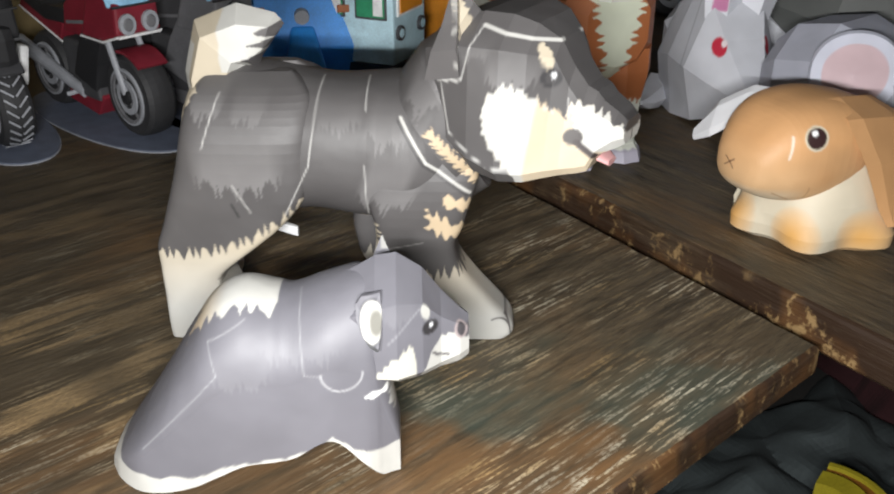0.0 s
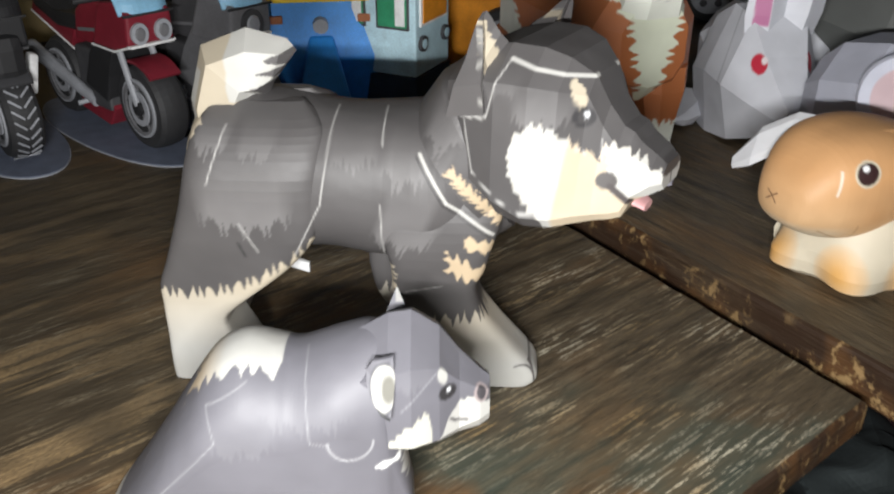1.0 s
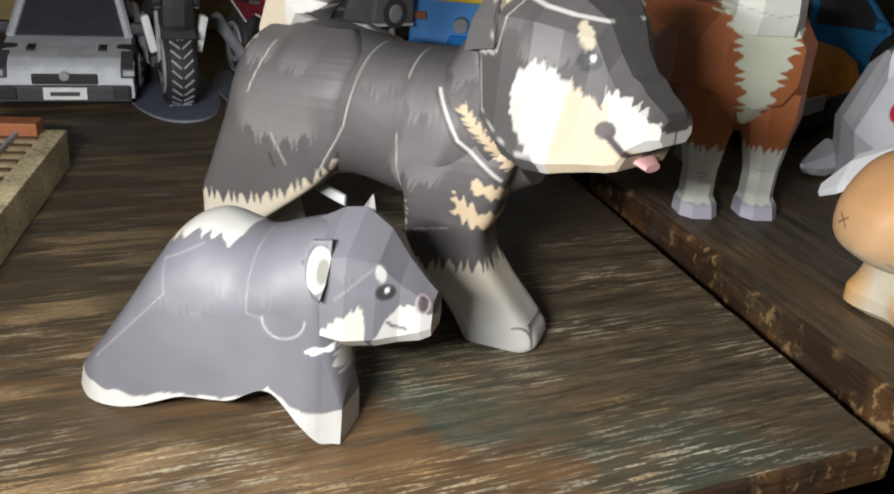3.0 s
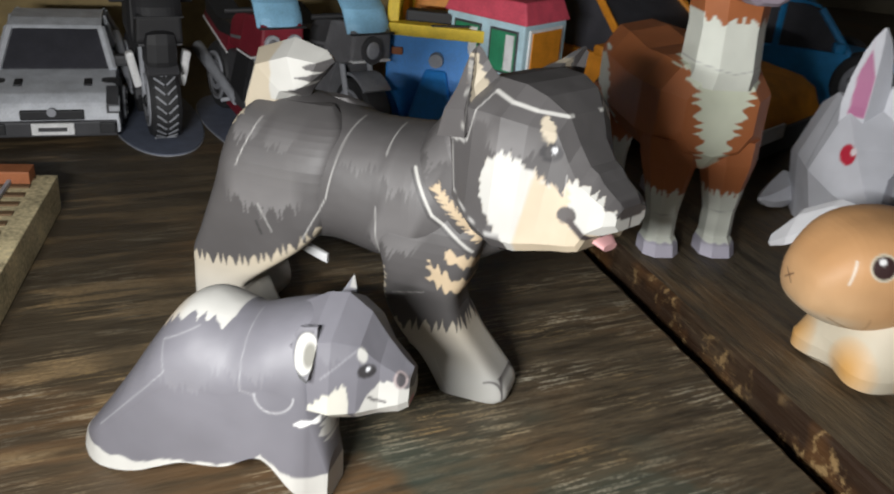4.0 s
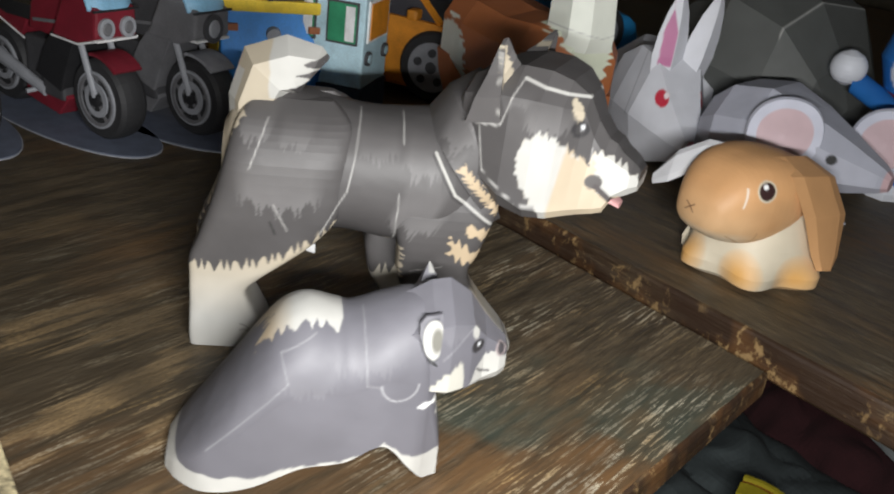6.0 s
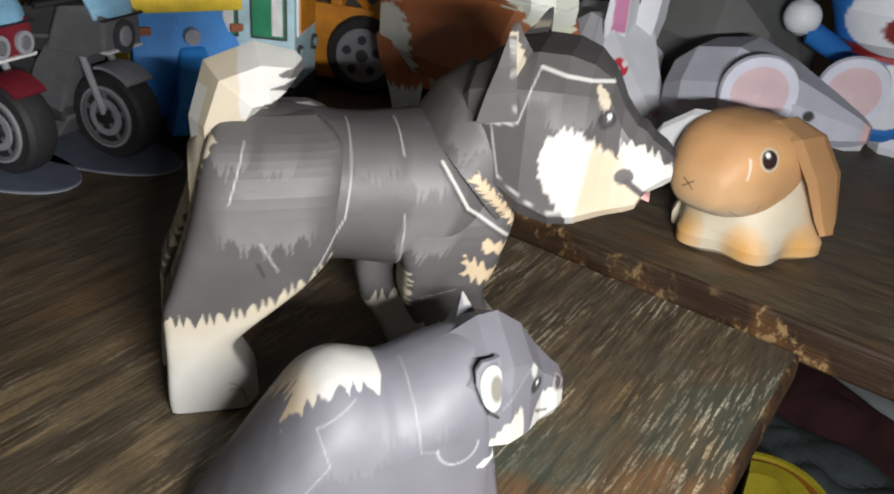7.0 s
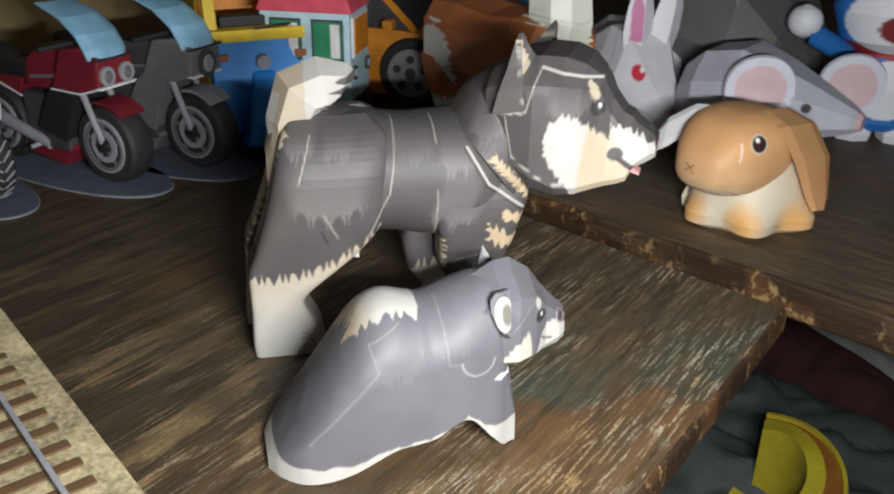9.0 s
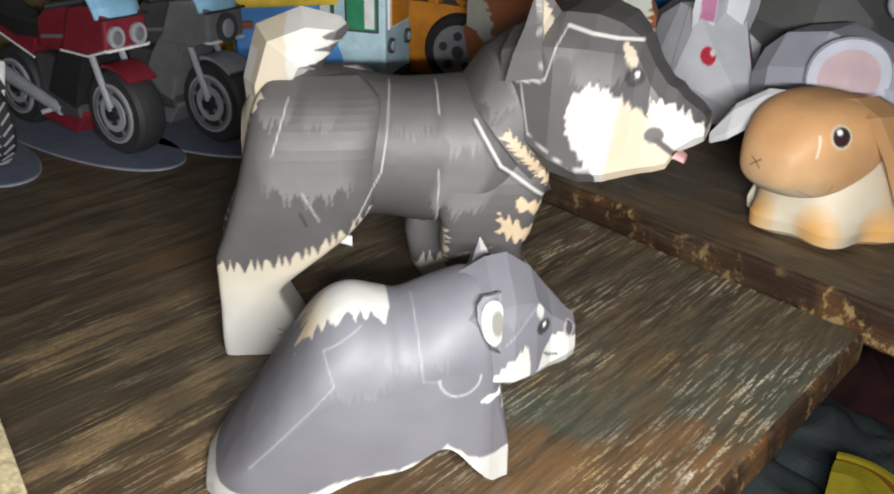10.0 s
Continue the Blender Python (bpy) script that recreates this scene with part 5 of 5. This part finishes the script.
def motorcycle(m, body, tank, screen, fender, lights, label, panels=None, flank=None):
    t = thing("paper_motorcycle", label, "motorcycle", m @ Matrix.Scale(0.84, 4, (0, 1, 0)), "paper motorcycles in a row")
    part("base_plate", slab_oval(BM(), 0.120, 0.051, 0.0, 0.0022), M["base_print"], t, "blue-grey card base")
    part("card_edge", slab_oval(BM(), 0.1208, 0.0519, 0.0003, 0.0012), M["silver_print"], t, "pale cut edge of the card base")
    r = 0.0360
    fw = wheel(t, "front_wheel", (0.066, 0, r + 0.0025), r, 0.031, M["tyre_print"], M["grey_print"], M["black_print"], 5)
    if panels:
        tyre_tread(fw, (0.066, 0, r + 0.0025), r, 0.031)
    wheel(t, "rear_wheel", (-0.070, 0, r + 0.0025), r, 0.034, M["tyre_print"], M["grey_print"], M["black_print"], 5)
    bm = BM()
    arc = [(0.066 + 0.0405 * math.cos(a), 0.0385 + 0.0405 * math.sin(a)) for a in np.linspace(0.85, 1.75, 10)]
    arc += [(0.066 + 0.038 * math.cos(a), 0.0385 + 0.038 * math.sin(a)) for a in np.linspace(1.75, 0.85, 10)]
    part("front_fender", prism(bm, arc, -0.0165, 0.0165), fender, t)
    for s in (-1, 1):
        part("fork", rod(BM(), (0.066, s * 0.0175, 0.041), (0.040, s * 0.0165, 0.108), 0.0032, n=10), M["silver_print"], t)
    part("engine", box(box(BM(), (-0.004, 0, 0.050), (0.060, 0.034, 0.050), 0.004), (0.012, 0, 0.040), (0.03, 0.046, 0.026), 0.003), M["dark_grey_print"], t, "dark grey engine block")
    part("fuel_tank", prism(BM(), [(-0.022, 0.082), (0.030, 0.082), (0.040, 0.100), (0.028, 0.118), (0.000, 0.121), (-0.020, 0.106)], -0.020, 0.020, 0.75, 0.003, 0.08, 0.04), tank, t)
    part("seat", prism(BM(), [(-0.100, 0.098), (-0.060, 0.086), (-0.020, 0.088), (-0.020, 0.102), (-0.060, 0.098), (-0.100, 0.114)], -0.017, 0.017, 1.0, 0.002), M["black_print"], t)
    part("tail_panel", prism(BM(), [(-0.110, 0.092), (-0.040, 0.070), (-0.030, 0.086), (-0.100, 0.106)], -0.0155, 0.0155, 1.0, 0.0015), body, t)
    part("fairing", prism(BM(), [(0.018, 0.086), (0.058, 0.086), (0.078, 0.094), (0.079, 0.118), (0.062, 0.126), (0.034, 0.122)], -0.025, 0.025, 0.9, 0.003, 0.09, 0.04), body, t)
    part("side_fairing", prism(BM(), [(-0.010, 0.046), (0.026, 0.036), (0.034, 0.060), (0.048, 0.090), (0.020, 0.094), (0.004, 0.074)], -0.0245, 0.0245, 0.9, 0.0015, 0.04, 0.05), flank or body, t)
    part("belly_pan", prism(BM(), [(-0.034, 0.018), (0.016, 0.012), (0.030, 0.030), (0.022, 0.036), (-0.030, 0.032)], -0.020, 0.020, 1.0, 0.0015), body, t)
    # a bowed windscreen sheet, folded out of one strip
    bm, rows = BM(), []
    for x, z, w in ((0.0800, 0.1175, 0.0255), (0.0770, 0.1250, 0.0258), (0.0690, 0.1370, 0.0255), (0.0500, 0.1500, 0.0240), (0.0200, 0.1590, 0.0205)):
        rows.append([bm.verts.new((x - 0.008 * u * u * abs(u), w * u, z)) for u in np.linspace(-1, 1, 13)])
    for a, b in zip(rows, rows[1:]):
        for i in range(12):
            bm.faces.new((a[i], a[i + 1], b[i + 1], b[i]))
    ex = bmesh.ops.extrude_face_region(bm, geom=bm.faces[:])
    bmesh.ops.translate(bm, vec=(-0.0012, 0, -0.0012), verts=[e for e in ex["geom"] if isinstance(e, bmesh.types.BMVert)])
    part("windscreen", bm, screen, t, "pale blue windscreen")
    part("windscreen_edge", box(BM(), (0.0795, 0, 0.1172), (0.0030, 0.0520, 0.0018), 0.0005), M["black_print"], t, "dark lower edge of the windscreen")
    if flank:
        for s in (-1, 1):
            for p, q in (((0.0790, s * 0.0245, 0.0930), (0.0560, s * 0.0262, 0.0860)), ((0.0560, s * 0.0262, 0.0860), (0.0200, s * 0.0262, 0.0860)), ((-0.0340, s * 0.0165, 0.0700), (-0.1080, s * 0.0165, 0.0920))):
                part("edge_strip", rod(BM(), p, q, 0.0010, n=6), M["white_print"], t, "white cut edge of the fairing")
    part("trim_line", box(BM(), (0.0750, 0, 0.0925), (0.010, 0.046, 0.0022), 0.0005), M["white_print"] if fender != M["dark_grey_print"] else M["dark_grey_print"], t, "white trim line under the fairing")
    for s in (-1, 1):
        part("footpeg", rod(BM(), (-0.010, s * 0.018, 0.030), (-0.014, s * 0.034, 0.028), 0.0022, n=8), M["silver_print"], t)
        part("tank_stripe", box(BM(), (0.004, s * 0.0196, 0.094), (0.036, 0.0012, 0.003), 0.0004, Matrix.Rotation(radians(-8), 4, "Y")), M["grey_print"], t)
    for y in lights:
        bm = lathe(BM(), [(0.0088 if len(lights) > 1 else 0.0128, 0.0), (0.0088 if len(lights) > 1 else 0.0128, 0.003)], 24, "Z")
        lens = part("headlight", bm, M["silver_print"] if len(lights) > 1 else M["dark_grey_print"], t)
        lens.matrix_local = Matrix.Translation((0.0785, y, 0.1025)) @ Matrix.Rotation(radians(90), 4, "Y")
        k = 0.62
        part("lens", lathe(BM(), [((0.0088 if len(lights) > 1 else 0.0128) * k, 0.0032), ((0.0088 if len(lights) > 1 else 0.0128) * k * 0.8, 0.0042)], 20, "Z"), M["grey_print"] if len(lights) > 1 else M["silver_print"], lens)
    part("handlebar", rod(rod(BM(), (0.030, -0.044, 0.124), (0.040, 0, 0.126), 0.0026), (0.040, 0, 0.126), (0.030, 0.044, 0.124), 0.0026), M["black_print"], t)
    for s in (-1, 1):
        part("exhaust", rod(BM(), (0.0, s * 0.021, 0.030), (-0.105, s * 0.026, 0.060), 0.005, 0.0078), M["silver_print"], t)
        if panels:
            part("nose_cowl" if s < 0 else "tank_cowl", box(BM(), (0.072, 0, 0.086) if s < 0 else (0.030, 0, 0.112), (0.032, 0.036, 0.040) if s < 0 else (0.06, 0.058, 0.05), 0.012), M["black_print"], t)
            part("side_cover", box(BM(), (0.058, s * 0.027, 0.066), (0.012, 0.009, 0.034), 0.003, Matrix.Rotation(radians(-14 * s), 4, "X")), panels, t, "white side cover")
    return t


def at_wheel(x, y, deg):
    a = radians(deg)
    return heading(x - 0.066 * math.cos(a), y - 0.066 * math.sin(a), 0.0, deg)


motorcycle(at_wheel(-0.272, 0.748, -40), M["red_print"], M["red_print"], M["sky_print"], M["red_print"], (-0.0125, 0.0125), "red paper motorcycle with pale blue windscreen on card base", None, M["black_print"])
motorcycle(at_wheel(-0.198, 0.776, -38), M["grey_print"], M["dark_grey_print"], M["sky_print"], M["silver_print"], (0.0,), "grey paper motorcycle with round headlight on card base")
motorcycle(heading(-0.424, 0.768, 0.0, -47), M["black_print"], M["black_print"], M["black_print"], M["dark_grey_print"], (), "black paper motorcycle with pale side covers on card base", M["white_print"])


def car(m, name, label, paint, length, width, height, z0, wheels=(), plate=False, lamps=None, group="", wheel_r=0.0385):
    t = thing(name, label, "car", m, group)
    L, H = length, height
    low = [(0.0, 0.06), (0.0, 0.26), (-0.02, 0.40), (-0.06, 0.47), (-0.30, 0.55), (-0.36, 0.56), (-0.86, 0.60), (-0.985, 0.54), (-1.0, 0.30), (-0.99, 0.06)]
    bm = prism(BM(), [(x * L, z0 + z * H) for x, z in low], -width / 2, width / 2, 0.90, 0.004, z0 + 0.3 * H, 0.4 * H)
    part("body", bm, paint, t)
    cabin = [(-0.30, 0.55), (-0.45, 0.93), (-0.52, 0.985), (-0.70, 0.99), (-0.78, 0.93), (-0.92, 0.59)]
    part("cabin", prism(BM(), [(x * L, z0 + z * H) for x, z in cabin], -width * 0.44, width * 0.44, 0.80, 0.003, z0 + 0.55 * H, 0.45 * H), M["glass_print"], t, "dark grey windows")
    roof = [(-0.44, 0.93), (-0.455, 0.965), (-0.53, 1.01), (-0.70, 1.015), (-0.80, 0.945), (-0.78, 0.93), (-0.70, 0.985), (-0.52, 0.98)]
    part("roof", prism(BM(), [(x * L, z0 + z * H) for x, z in roof], -width * 0.37, width * 0.37, 1.0, 0.001), paint, t)
    for s in (-1, 1):
        for p, q in (((-0.30, 0.55, 0.445), (-0.45, 0.935, 0.362)), ((-0.62, 0.57, 0.445), (-0.61, 0.985, 0.362)), ((-0.92, 0.59, 0.445), (-0.79, 0.935, 0.362))):
            part("pillar", rod(BM(), (p[0] * L, s * p[2] * width, z0 + p[1] * H), (q[0] * L, s * q[2] * width, z0 + q[1] * H), 0.0042, n=6), paint, t)
        part("mirror", box(BM(), (-0.36 * L, s * width * 0.535, z0 + 0.62 * H), (0.012, 0.018, 0.011), 0.003), M["dark_grey_print"] if lamps else paint, t)
    for x in wheels:
        for s in (-1, 1):
            wheel(t, "wheel", (x * L, s * (width / 2 - 0.008), z0 + wheel_r - 0.0025), wheel_r, 0.020, M["tyre_print"], M["silver_print"], M["dark_grey_print"], 5, True)
            part("wheel_face", lathe(BM(), [(wheel_r * 0.675, s * (width / 2 + 0.0030)), (wheel_r * 0.675, s * (width / 2 + 0.0040))], 36, "Y", (x * L, 0, z0 + wheel_r - 0.0025)), M["silver_print"], t)
    part("front_bumper", prism(BM(), [(0.003, 0.045 * H + z0), (0.004, 0.22 * H + z0), (-0.03, 0.22 * H + z0), (-0.03, 0.045 * H + z0)], -width * 0.47, width * 0.47, 1.0, 0.002), M["dark_grey_print"], t)
    if plate:
        pl = part("plate", box(BM(), (0.0065, 0, z0 + 0.15 * H), (0.003, 0.036, 0.011), 0.0008), M["white_print"], t, "white number plate with a dark bar")
        part("bar", box(BM(), (0.0085, 0, z0 + 0.15 * H), (0.001, 0.024, 0.0034)), M["dark_grey_print"], pl)
        part("grille", box(BM(), (0.002, 0, z0 + 0.29 * H), (0.006, width * 0.46, 0.10 * H), 0.001), M["black_print"], t)
        part("badge", rod(BM(), (0.004, 0, z0 + 0.33 * H), (0.0066, 0, z0 + 0.33 * H), 0.004, n=16), M["silver_print"], t)
        for s in (-1, 1):
            lp = part("headlight", prism(BM(), [(0.003, z0 + 0.30 * H), (0.002, z0 + 0.40 * H), (-0.026, z0 + 0.52 * H), (-0.034, z0 + 0.46 * H), (-0.012, z0 + 0.31 * H)], s * width * 0.40, s * width * 0.495, 1.0, 0.001), M["dark_grey_print"], t)
            part("lens", prism(BM(), [(0.0045, z0 + 0.33 * H), (0.0035, z0 + 0.38 * H), (-0.012, z0 + 0.45 * H), (-0.014, z0 + 0.41 * H)], s * width * 0.42, s * width * 0.50, 1.0), M["silver_print"], lp)
            part("vent", box(BM(), (-0.16 * L, s * width * 0.26, z0 + 0.515 * H), (0.016, 0.007, 0.002), 0.0005, Matrix.Rotation(radians(5), 4, "Y")), M["black_print"], t)
            part("intake", box(BM(), (0.004, s * width * 0.40, z0 + 0.15 * H), (0.005, width * 0.12, 0.12 * H), 0.001), M["black_print"], t)
    return t


car(heading(-0.450, 0.655, 0.0, -54), "paper_car", "white paper sports car with dark bonnet vents", M["pale_print"], 0.25, 0.116, 0.084, 0.004, (-0.2, -0.8), True, True, wheel_r=0.0235)
orange = car(heading(0.180, 0.945, 0.010, -25), "paper_car", "orange paper sports car with silver wheels", M["orange_print"], 0.42, 0.195, 0.145, 0.002, (-0.305, -0.80))
part("plate", box(BM(), (0.006, -0.030, 0.034), (0.003, 0.050, 0.015), 0.0008), M["white_print"], orange)
car(heading(0.322, 1.240, 0.010, 10), "paper_car", "bright blue paper car with silver wheels", M["cyan_print"], 0.27, 0.118, 0.125, 0.004, (-0.22, -0.80))


def rickshaw(m):
    t = thing("paper_rickshaw", "blue and yellow paper auto rickshaw", "rickshaw", m)
    part("front_panel", prism(BM(), [(0.0, 0.022), (0.004, 0.060), (-0.006, 0.104), (-0.020, 0.104), (-0.020, 0.022)], -0.043, 0.043, 1.0, 0.002), M["blue_print"], t, "bright blue front panel")
    part("nose", prism(BM(), [(-0.004, 0.012), (0.026, 0.016), (0.030, 0.040), (0.014, 0.066), (0.002, 0.078), (-0.004, 0.07)], -0.024, 0.024, 0.35, 0.003, 0.02, 0.06), M["blue_print"], t)
    part("headlight", rod(BM(), (0.0, 0, 0.086), (0.006, 0, 0.085), 0.006, n=18), M["silver_print"], t)
    for s in (-1, 1):
        part("indicator", box(BM(), (0.001, s * 0.034, 0.090), (0.004, 0.010, 0.006), 0.001), M["rust_print"], t)
        part("pillar", box(BM(), (-0.016, s * 0.040, 0.138), (0.008, 0.010, 0.062), 0.001, Matrix.Rotation(radians(-12), 4, "Y")), M["yellow_print"], t)
        part("side_panel", prism(BM(), [(-0.020, 0.018), (-0.020, 0.070), (-0.050, 0.068), (-0.052, 0.090), (-0.130, 0.095), (-0.135, 0.020)], s * 0.0405, s * 0.0435, 1.0), M["yellow_print"], t)
        part("hood_side", prism(BM(), [(-0.070, 0.096), (-0.062, 0.168), (-0.130, 0.172), (-0.132, 0.097)], s * 0.0410, s * 0.0440, 1.0), M["yellow_print"], t)
        wheel(t, "rear_wheel", (-0.105, s * 0.036, 0.020), 0.019, 0.010, M["tyre_print"], M["silver_print"], M["dark_grey_print"], 5)
    part("sill", box(BM(), (-0.006, 0, 0.108), (0.016, 0.084, 0.010), 0.001), M["yellow_print"], t)
    part("wiper", rod(BM(), (0.003, -0.006, 0.1135), (0.003, 0.026, 0.116), 0.0009), M["black_print"], t)
    part("dashboard", box(BM(), (-0.026, 0, 0.116), (0.016, 0.062, 0.010), 0.002), M["black_print"], t)
    part("seat", prism(BM(), [(-0.060, 0.030), (-0.060, 0.075), (-0.100, 0.080), (-0.112, 0.130), (-0.122, 0.130), (-0.118, 0.030)], -0.036, 0.036, 1.0, 0.003), M["orange_print"], t)
    part("roof", prism(BM(), [(-0.022, 0.166), (-0.018, 0.172), (-0.060, 0.180), (-0.130, 0.176), (-0.138, 0.120), (-0.132, 0.096), (-0.128, 0.160)], -0.044, 0.044, 1.0, 0.002), M["yellow_print"], t)
    wheel(t, "front_wheel", (0.010, 0, 0.018), 0.0175, 0.011, M["tyre_print"], M["silver_print"], M["dark_grey_print"], 5)
    return t


rickshaw(heading(-0.138, 0.805, 0.0, -78) @ Matrix.Scale(1.1, 4))


def van(m):
    t = thing("paper_van", "pale blue paper van with a red roof", "van", m)
    part("body", box(BM(), (-0.045, 0.0, 0.084), (0.090, 0.066, 0.086), 0.002), M["mint_print"], t)
    part("skirt", box(BM(), (-0.045, 0.0, 0.0205), (0.092, 0.068, 0.040), 0.001), M["navy_print"], t)
    part("roof", prism(BM(), [(-0.093, 0.127), (0.003, 0.127), (-0.004, 0.146), (-0.086, 0.146)], -0.035, 0.035, 0.85, 0.002, 0.127, 0.019), M["pink_print"], t, "red roof")
    for y in (-0.022, 0.022):
        lens = part("headlight", rod(BM(), (0.0, y, 0.069), (0.003, y, 0.069), 0.0068, n=20), M["dark_grey_print"], t)
        part("lens", rod(BM(), (0.003, y, 0.069), (0.0036, y, 0.069), 0.0042, n=16), M["mint_print"], lens)
    fr = part("windscreen", box(BM(), (0.0012, 0, 0.103), (0.003, 0.046, 0.034), 0.001), M["orange_print"], t)
    part("windscreen_frame", box(BM(), (0.0004, 0, 0.103), (0.0028, 0.052, 0.039), 0.001), M["white_print"], fr)
    for x in (-0.022, -0.064):
        w = part("side_window", box(BM(), (x, -0.0338, 0.101), (0.028, 0.002, 0.036), 0.001), M["green_print"], t, "green side window")
        part("frame", box(BM(), (x, -0.0332, 0.101), (0.032, 0.0018, 0.040), 0.001), M["dark_grey_print"], w)
        part("shade", box(BM(), (x + 0.008, -0.0350, 0.101), (0.009, 0.001, 0.032)), M["white_print"], w)
    return t


van(heading(-0.0426, 0.8256, 0.010, -22))

# ---- railway slab at the near end of the table ----
slab = thing("railway_diorama", "sand-coloured card slab printed with railway track", "diorama", Matrix.Translation((-0.345, 0.537, 0)) @ Matrix.Rotation(math.atan2(-0.875, 0.483), 4, "Z"))
part("ballast", box(BM(), (0.25, -0.065, 0.0145), (0.50, 0.130, 0.028), 0.001), M["sand_print"], slab)
for i in range(28):
    part("sleeper", box(BM(), (0.008 + i * 0.0168, -0.045, 0.0290), (0.0062, 0.062, 0.0016), 0.0004), M["brown_print"], slab)
for y in (-0.029, -0.063):
    rail = part("rail", box(BM(), (0.25, y, 0.0312), (0.49, 0.0028, 0.0030), 0.0005), M["silver_print"], slab)
part("signal_box", box(BM(), (0.012, -0.045, 0.0335), (0.018, 0.060, 0.010), 0.001), M["rust_print"], slab)

# ---- behind and below ----
back = tagged(part("cardboard_panel", box(BM(), (0, 0, 0.10), (0.9, 0.012, 0.34), 0.002), M["tan_card"]), "tan cardboard panel standing behind the vehicles", "panel")
back.matrix_world = heading(-0.60, 1.03, 0.071, 30)

def cloth(name, label, mat, cx, cy, w, d, z, amp, seed, turn=0.0):
    bm = BM()
    n = 64
    g = [[None] * (n + 1) for _ in range(n + 1)]
    for i in range(n + 1):
        for j in range(n + 1):
            u, v = i / n - 0.5, j / n - 0.5
            k = noise.noise(Vector((u * 3.2 + seed, v * 3.2, 0))) + 0.5 * noise.noise(Vector((u * 8 + seed, v * 8, 3)))
            fall = max(0, 1 - (4 * max(abs(u), abs(v)) ** 2) ** 2)
            ex = 1 + 0.12 * noise.noise(Vector((u * 9, v * 9, seed)))
            g[i][j] = bm.verts.new((u * w * ex, v * d * ex, 0.004 + amp * fall * (0.75 + 0.7 * abs(k))))
    for i in range(n):
        for j in range(n):
            bm.faces.new((g[i][j], g[i + 1][j], g[i + 1][j + 1], g[i][j + 1]))
    ex = bmesh.ops.extrude_face_region(bm, geom=bm.faces[:])
    bmesh.ops.translate(bm, vec=(0, 0, -0.003), verts=[e for e in ex["geom"] if isinstance(e, bmesh.types.BMVert)])
    ob = tagged(part(name, bm, mat), label, "cloth")
    ob.matrix_world = heading(cx, cy, z, turn)
    return ob


cloth("crumpled_cloth", "crumpled dark teal cloth lying on the floor", M["cloth_teal"], 0.32, 0.52, 0.42, 0.40, -0.299, 0.060, 1.7, 30)
cloth("crumpled_cloth", "crumpled dark maroon cloth lying on the floor", M["maroon_cloth"], 0.62, 0.66, 0.36, 0.44, -0.299, 0.075, 4.1, 10)
cloth("cloth_strip", "torn strip of pale grey cloth on the floor", M["grey_cloth"], 0.51, 0.68, 0.060, 0.26, -0.225, 0.014, 7.7, 12)


def yellow_band():
    """A bent yellow and orange plastic band lying on its edge."""
    t = thing("toy_band", "bent yellow and orange plastic toy piece", "toy", Matrix.Translation((0.240, 0.470, -0.272)) @ Matrix.Rotation(radians(-33), 4, "Z") @ Matrix.Scale(1.2, 4))
    for name, mat, r0, r1, z0, z1 in (("outer_band", M["amber_plastic"], 0.046, 0.058, 0.0, 0.074), ("inner_band", M["yellow_plastic"], 0.034, 0.046, 0.0, 0.082), ("rim", M["yellow_plastic"], 0.058, 0.061, 0.002, 0.077)):
        bm = BM()
        rows = []
        for a in np.linspace(-1.9, 1.5, 36):
            c, s = math.cos(a), math.sin(a) * 1.15
            rows.append([bm.verts.new(co) for co in ((r0 * c, r0 * s, z0), (r1 * c, r1 * s, z0), (r1 * c, r1 * s, z1 + 0.006 * math.sin(a * 2)), (r0 * c, r0 * s, z1 + 0.006 * math.sin(a * 2)))])
        for a, b in zip(rows, rows[1:]):
            for i in range(4):
                bm.faces.new((a[i], a[(i + 1) % 4], b[(i + 1) % 4], b[i]))
        bm.faces.new(rows[0][::-1])
        bm.faces.new(rows[-1])
        part(name, bm, mat, t)
    return t


yellow_band()
